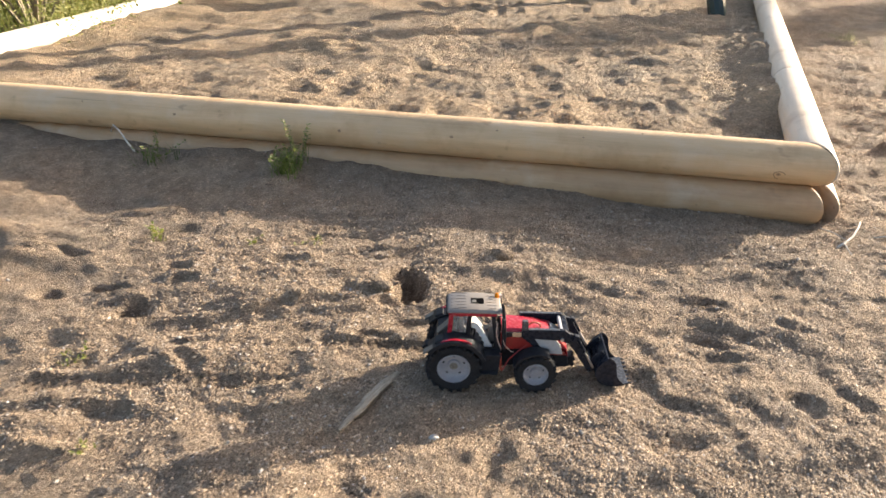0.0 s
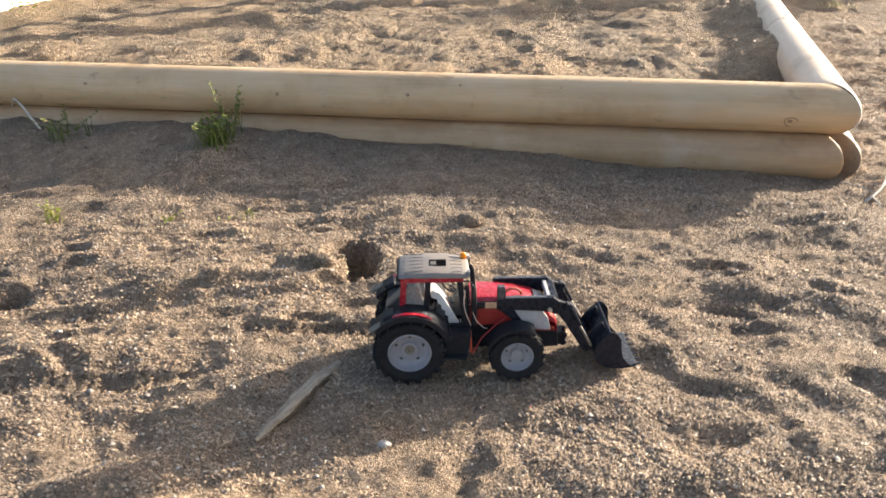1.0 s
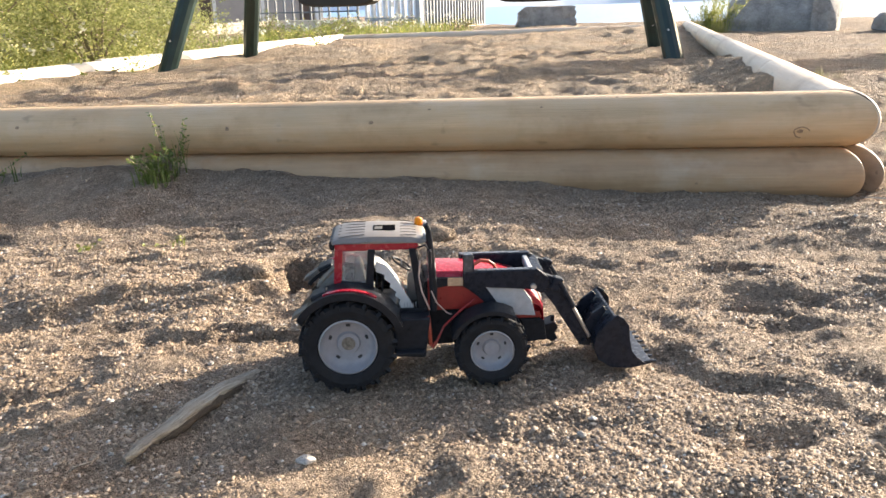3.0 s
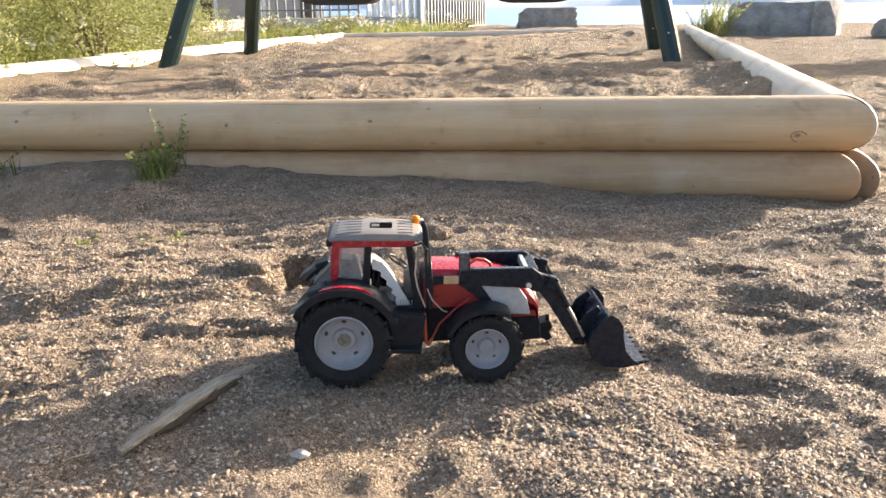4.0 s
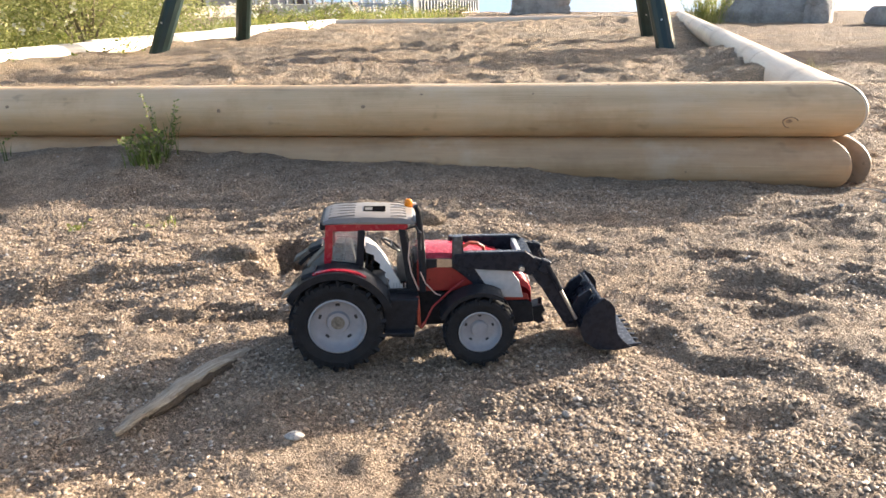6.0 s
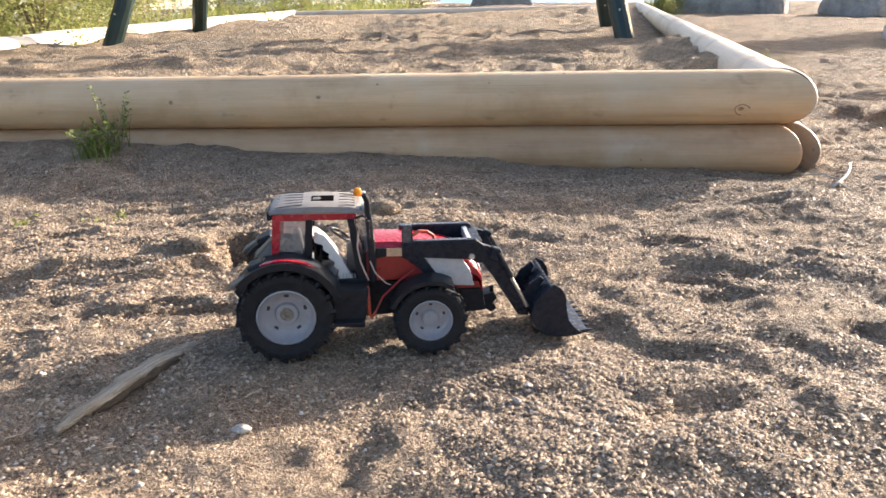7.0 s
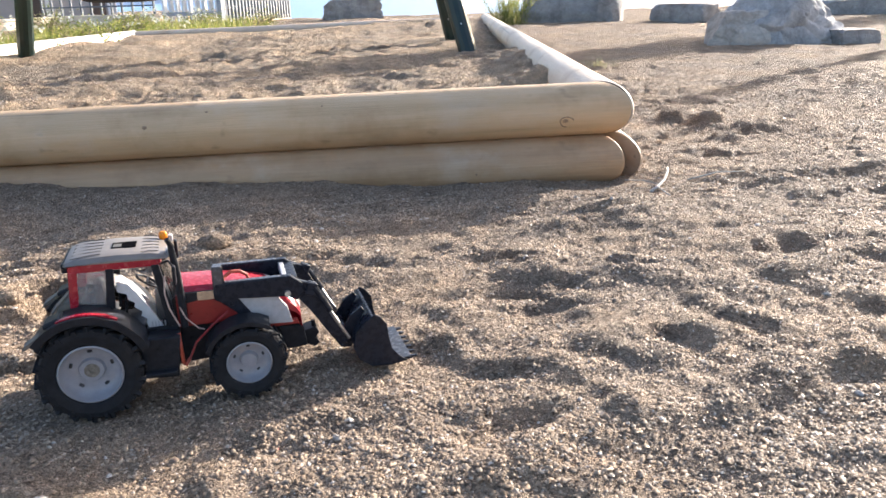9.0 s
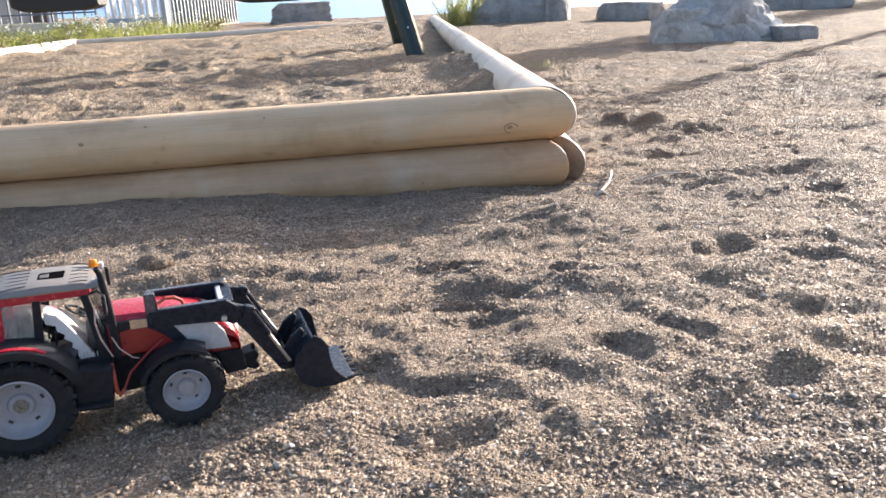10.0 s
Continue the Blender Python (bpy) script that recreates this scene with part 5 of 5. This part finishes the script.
# ---- boulders ----
def boulder(size, at, seed, mat, label, cuts, turn=0.0, detail=4, sink=0.12, jag=0.22):
    """A rock hewn flat by planes (normal, distance in half sizes), sunk a little into the sand."""
    bm = bmesh.new()
    bmesh.ops.create_icosphere(bm, subdivisions=detail, radius=1.25)
    for v in bm.verts:
        p = v.co
        for nrm, dist in cuts:
            nn = Vector(nrm).normalized()
            over = p.dot(nn) - dist
            if over > 0:
                p -= nn * over * 0.97
        k = 1 + jag * 0.5 * noise.noise(p * 1.2 + Vector((seed, 0, 0))) + jag * 0.22 * noise.noise(p * 3.3 + Vector((0, seed, 0))) + jag * 0.09 * noise.noise(p * 9 + Vector((0, 0, seed)))
        k -= jag * 0.20 * max(0.0, 0.16 - abs(noise.noise(p * 1.9 + Vector((seed, seed, 0))))) / 0.16
        v.co = Vector((p.x * size[0], p.y * size[1], p.z * size[2])) * k * 0.5
    low = min(v.co.z for v in bm.verts)
    bm.transform(Matrix.Translation((0, 0, -low - sink * size[2])))
    ob = obj("boulder", bm, mat, True)
    ob.data.set_sharp_from_angle(angle=radians(32))
    ob.matrix_world = on_sand(at[0], at[1], 0, 0, 0, turn)
    return tagged(ob, label, "boulder")


BLOCK = [((0, 0, 1), 0.75), ((0, 0, -1), 0.8), ((1, 0, 0), 0.9), ((-1, 0, 0), 0.85), ((0, 1, 0), 0.8), ((0, -1, 0), 0.75)]
boulder((1.42, 0.95, 0.66), (1.98, 13.0), 3.1, M_ROCK, "flat-topped grey granite boulder lying on sand", BLOCK + [((-1, -0.2, 0.9), 0.98), ((0, -1, 0.25), 0.7)], -12, 5, 0.12, 0.12)
boulder((0.36, 0.6, 0.66), (2.58, 12.6), 8.1, M_ROCK, "upright dark granite slab against a larger boulder", BLOCK + [((1, -0.6, 0.6), 0.85)], -20)
boulder((1.35, 0.9, 0.58), (-1.72, 17.8), 5.4, M_ROCK, "dark square-edged granite boulder near the lake", BLOCK + [((-1, 0, 0.8), 0.9)], 8)
boulder((0.90, 0.74, 0.52), (2.78, 7.00), 6.2, M_ROCK3, "large rough grey granite boulder lying on sand, lens glare in its pale colour", [((0.4, -0.9, 0.35), 0.7), ((-0.8, -0.3, 0.5), 0.85), ((0.9, 0.1, 0.45), 0.80), ((0, 0, -1), 0.6), ((0, 1, 0), 0.8), ((0, 0, 1), 0.85), ((0, -1, 0), 0.74), ((1, 0, 0), 0.9), ((-1, 0, 0), 0.86), ((-0.7, -0.8, 0.1), 0.85)], 10, 5, 0.12, 0.32)
boulder((0.46, 0.44, 0.37), (2.36, 6.93), 7.7, M_ROCK2, "pale rounded granite boulder against a larger grey one", [((0.2, -0.9, 0.4), 0.75), ((0, 0, -1), 0.6), ((-0.8, -0.2, 0.45), 0.84), ((0, 0, 1), 0.9), ((0, -1, 0), 0.8), ((-1, 0, 0), 0.88), ((1, 0, 0), 0.95)], -15, 5, 0.14, 0.28)
boulder((0.40, 0.34, 0.17), (3.20, 6.84), 9.9, M_ROCK, "low dark stone beside a boulder", BLOCK, 15)
boulder((0.95, 0.5, 0.34), (3.35, 11.6), 11.3, M_ROCK, "low flat stone block on the sand", BLOCK, -52, 3)
boulder((1.4, 0.6, 0.3), (6.2, 12.4), 12.3, M_ROCK, "low dark stone at the edge of the beach", BLOCK, -20, 3)
for k, (x, y, s) in enumerate(((-0.615, 1.715, 0.026), (-0.37, 1.985, 0.030))):
    rough_stone("clod", (s * 2.0, s * 1.5, s * 1.15), k + 70, M_SAND, on_sand(x, y, s * 0.32), "damp clod of brown sand", "clod", "clods of sand", 3, 0.3)


# ---- swing set standing in the sandbox ----
def swing_set():
    t = thing("swing_set", pose(-1.3, 5.75, 0.12), "dark green steel swing frame with black rubber seats", "swing set")
    inv = t.matrix_world.inverted()
    ends = [((-2.82, 5.13), (-2.84, 6.33), (-2.24, 5.60)), ((0.232, 5.47), (0.165, 6.48), (-0.24, 6.02))]
    top_z = 1.95
    apex = []
    for front, back, head in ends:
        for x, y in (front, back):
            bm = tube([inv @ Vector((x - (head[0] - x) * 0.03, y - (head[1] - y) * 0.03, level(x, y) - 0.06)), inv @ Vector((head[0], head[1], top_z))], 0.056, 12)
            leg = part("leg", bm, M_GREEN, t, "dark green painted steel leg")
            d = Vector((head[0] - x, head[1] - y, top_z - 0.12)).normalized()
            c = Vector((x, y, 0.12)) + d * 0.16
            part("bolt", disc(0.006, -0.057, -0.050, 8, m=inv @ Matrix.Translation(c)), M_GALV, leg)
        apex.append(Vector((*head, top_z)))
    part("top_beam", tube([inv @ (apex[0] - Vector((0.1, 0, 0))), inv @ (apex[1] + Vector((0.1, 0, 0)))], 0.055, 12), M_GREEN, t)
    for f, w in ((0.19, 0.25), (0.80, 0.245)):
        c = apex[0].lerp(apex[1], f)
        seat = part("seat", bmesh.new(), M_SEAT, t)
        bm = bmesh.new()
        n, rows = 14, []
        for i in range(n + 1):
            u = -1 + 2 * i / n
            z = 0.445 + 0.03 * abs(u) ** 5
            rows.append([bm.verts.new(inv @ Vector((c.x + u * w, c.y + v * 0.09, z + h))) for v, h in ((-1, 0.012), (-0.8, 0.0), (0.8, 0.0), (1, 0.012), (1, 0.075), (0.75, 0.055), (-0.75, 0.055), (-1, 0.075))])
        for r0, r1 in zip(rows, rows[1:]):
            for k in range(8):
                bm.faces.new((r0[k], r0[(k + 1) % 8], r1[(k + 1) % 8], r1[k]))
        bm.faces.new(rows[0][::-1])
        bm.faces.new(rows[-1])
        bmesh.ops.recalc_face_normals(bm, faces=bm.faces)
        bm.to_mesh(seat.data)
        bm.free()
        tagged(seat, "black moulded rubber swing seat")
        for s in (-1, 1):
            part("chain", tube([inv @ Vector((c.x + s * w * 0.92, c.y, 0.50)), inv @ Vector((c.x + s * w * 0.9, c.y, top_z))], 0.005, 6), M_GALV, t)


swing_set()


# ---- grass, weeds and shrubs beside and behind the sandbox ----
def meadow(count, seed, spots, h, w, name, label, mat):
    """Grass blades strewn over rectangles (x0, x1, y0, y1)."""
    r = np.random.RandomState(seed)
    bm = bmesh.new()
    area = [(b - a) * (d - c) for a, b, c, d in spots]
    for (a, b, c, d), ar in zip(spots, area):
        n = int(count * ar / sum(area))
        xs, ys = r.uniform(a, b, n), r.uniform(c, d, n)
        keep = value_noise(xs * 2.5, ys * 2.5, 71) > r.uniform(-0.6, 0.25, n)
        xs, ys = xs[keep], ys[keep]
        zs = sand_height(xs, ys)
        for x, y, z in zip(xs, ys, zs):
            hh = h * r.uniform(0.3, 1.2)
            blade(bm, x, y, z - 0.01, hh, hh * r.uniform(0.1, 0.7), r.uniform(0, 6.28), w)
    return tagged(obj(name, bm, mat), label, "grass", kind="stuff")


meadow(15000, 31, [(-6.5, -3.25, 2.6, 7.0)], 0.20, 0.005, "grass", "rough green grass beside the sandbox", M_GRASS)
meadow(6500, 32, [(-5.0, -2.6, 9.4, 13.5)], 0.2, 0.007, "grass", "tall yellow-green grass behind the sandbox", M_GRASS)
meadow(500, 33, [(-2.6, 0.4, 10.4, 12.0), ], 0.12, 0.006, "grass", "sparse grass near the shore", M_GRASS)


meadow(2600, 34, [(-1.25, -0.82, 1.80, 2.02), (-1.05, -0.85, 1.55, 1.72), (-0.98, -0.78, 1.30, 1.42), (-1.6, -1.3, 1.75, 2.0)], 0.011, 0.0012, "grass", "sparse short green sprouts on the sand", M_GRASS)


def shrub(x, y, height, radius, seed, leaves, label, leaf=0.024, mat=M_LEAF):
    r = np.random.RandomState(seed)
    t = thing("shrub", on_sand(x, y), label, "shrub", "shrubs along the sandbox")
    stem, crown = bmesh.new(), bmesh.new()
    tips = []
    for _ in range(13):
        a, k = r.uniform(0, 6.28), r.uniform(0.25, 1.0)
        e = Vector((math.cos(a) * radius * k, math.sin(a) * radius * k, height * r.uniform(0.45, 1.0) * (1.1 - 0.4 * k)))
        m = Vector((e.x * 0.35, e.y * 0.35, e.z * 0.55))
        tube([(0, 0, -0.03), m, e], [0.012, 0.008, 0.003], 5, bm=stem)
        tips.append((m, e))
        for _ in range(3):
            q = m.lerp(e, r.uniform(0.1, 0.9))
            w = q + Vector((r.normal(0, radius * 0.25), r.normal(0, radius * 0.25), r.uniform(-0.10, 0.25) * height))
            w.z = max(w.z, 0.03)
            tube([q, w], [0.004, 0.0015], 4, bm=stem)
            tips.append((q, w))
    for _ in range(leaves):
        m, e = tips[r.randint(len(tips))]
        p = m.lerp(e, r.uniform(0.1, 1.1)) + Vector((r.normal(0, 0.07), r.normal(0, 0.07), r.normal(0, 0.06)))
        if r.rand() < 0.42:
            a, k = r.uniform(0, 6.28), r.uniform(0.3, 1.1) ** 0.5
            p = Vector((math.cos(a) * radius * k, math.sin(a) * radius * k, height * r.uniform(0.02, 0.75) ** 1.2))
        if p.z < 0.01:
            p.z = r.uniform(0.01, 0.1)
        d = Vector((r.normal(), r.normal(), r.normal() * 0.6)).normalized()
        w = d.orthogonal().normalized() * leaf * 0.28
        l = leaf * r.uniform(0.6, 1.4)
        crown.faces.new([crown.verts.new(v) for v in (p, p + d * l * 0.5 + w, p + d * l, p + d * l * 0.5 - w)])
    tagged(part("branch", stem, M_STEM, t), kind="stuff")
    tagged(part("crown", crown, mat, t), kind="stuff")


SHRUBS = [(-3.55, 3.9, 1.1, 0.55), (-3.9, 4.7, 1.2, 0.6), (-3.5, 5.4, 0.75, 0.5), (-4.3, 5.9, 1.3, 0.7), (-3.7, 6.6, 0.6, 0.5), (-4.6, 7.2, 1.2, 0.7), (-5.2, 6.3, 1.5, 0.8), (-5.4, 8.6, 1.3, 0.8), (-4.9, 4.6, 1.5, 0.8), (-4.7, 3.6, 1.4, 0.7), (-6.6, 8.2, 1.6, 0.9), (-6.4, 6.4, 1.7, 0.9)]
for k, (x, y, h, rad) in enumerate(SHRUBS):
    shrub(x, y, h, rad, 100 + k, int(15500 * rad * h + 2400), "dense light green leafy shrub beside the sandbox" if h > 0.8 else "low green leafy shrub behind the log")
LOWS = [(-3.4, 9.6, 0.28), (-3.1, 10.6, 0.24), (-3.8, 11.2, 0.34), (-4.3, 10.3, 0.34), (-3.3, 12.2, 0.30), (-4.4, 12.6, 0.36), (-2.7, 12.9, 0.25), (-3.6, 13.8, 0.34), (-4.8, 13.9, 0.36), (-2.9, 14.6, 0.28), (-5.4, 12.2, 0.4), (-3.36, 8.5, 0.22), (-3.34, 7.6, 0.2), (-3.32, 4.9, 0.16)]
for k, (x, y, h) in enumerate(LOWS):
    shrub(x, y, h, 0.34, 140 + k, 420, "low yellow-green flowering weeds", 0.035, M_GRASS)


def blossoms(count, seed, spots, label):
    r = np.random.RandomState(seed)
    bm = bmesh.new()
    for _ in range(count):
        a, b, c, d, z0, z1 = spots[r.randint(len(spots))]
        p = Vector((r.uniform(a, b), r.uniform(c, d), 0))
        p.z = level(p.x, p.y) + r.uniform(z0, z1)
        for _ in range(5):
            q = p + Vector(r.normal(0, 0.018, 3))
            u = Vector(r.normal(0, 1, 3)).normalized() * 0.014
            w = u.orthogonal().normalized() * 0.014
            bm.faces.new([bm.verts.new(v) for v in (q + u, q + w, q - u, q - w)])
    return tagged(obj("blossom", bm, M_FLOWER), label, "flowers", kind="stuff")


blossoms(150, 51, [(-4.6, -3.2, 4.0, 8.0, 0.18, 0.36), (-4.8, -2.8, 9.5, 14.5, 0.16, 0.34)], "small white blossoms among the weeds")


def birch(x, y, lean, r0, seed):
    t = thing("birch", on_sand(x, y), "slender young birch with white bark among shrubs", "birch tree", "young birches")
    r = np.random.RandomState(seed)
    pts = [(lean[0] * f, lean[1] * f, -0.05 + 3.4 * f) for f in (0, 0.15, 0.3, 0.5, 0.75, 1.0)]
    part("trunk", tube(pts, [r0, r0 * 0.92, r0 * 0.85, r0 * 0.7, r0 * 0.45, 0.006], 10), M_BARK, t, "white birch trunk", True)
    limbs, crown = bmesh.new(), bmesh.new()
    for _ in range(22):
        f = r.uniform(0.35, 0.98)
        p = Vector((lean[0] * f, lean[1] * f, 3.4 * f))
        a = r.uniform(0, 6.28)
        e = p + Vector((math.cos(a), math.sin(a), 0.5)) * 0.75 * (1.15 - f)
        tube([p, p.lerp(e, 0.5), e], [0.010, 0.006, 0.002], 5, bm=limbs)
        for _ in range(40):
            q = p.lerp(e, r.uniform(0.2, 1.15)) + Vector(r.normal(0, 0.09, 3))
            d = Vector(r.normal(0, 1, 3)).normalized()
            w = d.orthogonal().normalized() * 0.018
            crown.faces.new([crown.verts.new(v) for v in (q, q + d * 0.025 + w, q + d * 0.05, q + d * 0.025 - w)])
    tagged(part("limb", limbs, M_STEM, t), kind="stuff")
    tagged(part("crown", crown, M_LEAF, t), kind="stuff")


birch(-4.75, 6.05, (0.1, 0.1), 0.032, 1)
birch(-4.95, 6.75, (-0.2, 0.1), 0.026, 2)
birch(-5.6, 7.4, (0.2, 0.0), 0.03, 3)


# ---- unseen tree and post, assumed and added to throw the long shadows over the beach ----
def column_tree(x, y, height, half, seed):
    """A narrow upright conifer: tapered trunk, short limbs and a dense column of small sprays."""
    t = thing("tree", on_sand(x, y), "unseen narrow dense dark green conifer, added to cast the broad shadow", "tree")
    r = np.random.RandomState(seed)
    part("trunk", tube([(0, 0, -0.1 + height * f) for f in (0, 0.2, 0.4, 0.6, 0.8, 1.0)], [0.12, 0.11, 0.09, 0.06, 0.035, 0.008], 10), M_STEM, t, "brown bark", True)
    limbs, crown = bmesh.new(), bmesh.new()
    for k in range(130):
        f = 0.06 + 0.92 * k / 129
        a, p = k * 2.4, Vector((0, 0, height * f))
        reach = half * min(1.0, (1.03 - f) / 0.12) * r.uniform(0.75, 1.0)
        e = p + Vector((math.cos(a) * reach, math.sin(a) * reach, 0.25 * reach))
        tube([p, p.lerp(e, 0.5), e], [0.014, 0.009, 0.003], 5, bm=limbs)
        for _ in range(110):
            b = a + r.normal(0, 0.7)
            k2 = reach * r.uniform(0.15, 1.0) ** 0.6
            q = Vector((math.cos(b) * k2, math.sin(b) * k2, p.z + r.normal(0, 0.07)))
            d = Vector(r.normal(0, 1, 3)).normalized()
            w = d.orthogonal().normalized() * 0.032
            crown.faces.new([crown.verts.new(v) for v in (q, q + d * 0.05 + w, q + d * 0.11, q + d * 0.05 - w)])
    tagged(part("limb", limbs, M_STEM, t), kind="stuff")
    tagged(part("crown", crown, M_OLIVE, t), kind="stuff")


column_tree(9.28, 14.65, 4.9, 0.47, 77)
post = thing("post", on_sand(8.3, 11.45), "unseen dark green steel post, added to cast the thin shadow", "post")
part("shaft", tube([(0, 0, -0.1), (0, 0, 3.5)], [0.075, 0.07], 14), M_GREEN, post, smooth=True)
part("cap", lathe([(0.078, 0.0), (0.078, 0.02), (0.05, 0.045), (0.001, 0.05), (0.001, 0.0)], 16, m=pose(0, 0, 3.49, 90)), M_GALV, post, "domed metal cap")


# ---- fence, terrace edge and building by the lake ----
def fence(p, q, label, step, board, height, paint, gap_z=0.02):
    p, q = Vector(p), Vector(q)
    length = (q - p).length
    t = thing("fence", along((p.x, p.y, level(p.x, p.y)), (q.x, q.y, level(p.x, p.y))), label, "fence")
    bd = box((board[0], board[1], height), (0, 0, 0), 0.003)
    first = None
    n = int(length / step)
    for k in range(n + 1):
        if first is None:
            first = part("board", bd, paint, t)
            o = first
        else:
            o = new("board", first.data)
            o.parent = t
        o.matrix_basis = Matrix.Translation((k * step, 0.0, gap_z + height / 2))
    part("kerb", box((length, 0.2, 0.10), (length / 2, 0.1, 0.04), 0.008), M_LEDGE, t)
    for z in (0.22, height - 0.25):
        part("rail", box((length, 0.035, 0.07), (length / 2, 0.02 + board[1] / 2, z), 0.003), M_SLAT, t, "grey-blue rail")
    for k in range(int(length / 1.8) + 1):
        part("post", box((0.09, 0.09, height + 0.05), (min(k * 1.8, length), 0.13, height / 2 - 0.05), 0.004), M_SLAT, t)


fence((-3.85, 15.9), (-5.15, 16.45), "pale painted slatted railing beside the lake", 0.155, (0.055, 0.09), 1.15, M_FENCE)
fence((-3.80, 15.95), (-3.25, 19.3), "grey-blue slatted railing running to the lake", 0.165, (0.06, 0.05), 1.15, M_BARS)


def post_railing(p, q):
    """Thin dark posts and rails over a pale plinth."""
    p, q = Vector(p), Vector(q)
    length, z = (q - p).length, level(p.x, p.y)
    t = thing("railing", along((p.x, p.y, z), (q.x, q.y, z)), "thin dark steel railing on a pale plinth", "railing")
    part("plinth", box((length, 0.18, 0.26), (length / 2, 0.12, 0.11), 0.012), M_LEDGE, t)
    for k in range(int(length / 0.26) + 1):
        part("post", box((0.035, 0.04, 1.0), (0.05 + k * 0.26, 0.10, 0.72), 0.004), M_BARS, t)
    for z in (0.40, 1.15):
        part("rail", box((length, 0.04, 0.03), (length / 2, 0.145, z), 0.004), M_BARS, t)


post_railing((-5.25, 16.5), (-7.9, 17.6))


def terrace():
    p = (-8.88, 14.0, level(-8.88, 14.0) - 0.03)
    t = thing("terrace_edge", along(p, (-7.20, 18.2, p[2])), "pale sunlit concrete terrace edge before a building", "terrace")
    part("kerb", box((4.6, 6.0, 0.20), (2.3, 3.0, 0.10), 0.02), M_LEDGE, t)
    part("coping", box((4.7, 0.30, 0.05), (2.3, 0.14, 0.225), 0.01), M_LEDGE, t)


def building():
    t = thing("building", along((-17.0, 21.5, 0), (-9.2, 24.6, 0)), "greige lakeside building with dark brown trim", "building")
    part("wall", box((8.4, 5.0, 3.4), (4.2, 2.6, 1.65), 0.02), M_WALLB, t)
    part("roof", prism([(-0.4, 3.3), (8.8, 3.3), (8.8, 3.5), (-0.4, 3.5)], -0.4, 5.6, 0.02), M_DARKW, t)
    for x, w in ((1.4, 0.3), (3.5, 0.28), (4.9, 0.34), (6.3, 0.40), (7.9, 0.42)):
        part("trim", box((w, 0.05, 3.3), (x, 0.085, 1.65), 0.005), M_DARKW, t)
        part("batten", box((0.10, 0.06, 3.3), (x + w * 0.5 + 0.1, 0.085, 1.65), 0.005), M_FENCE, t)


terrace()
building()
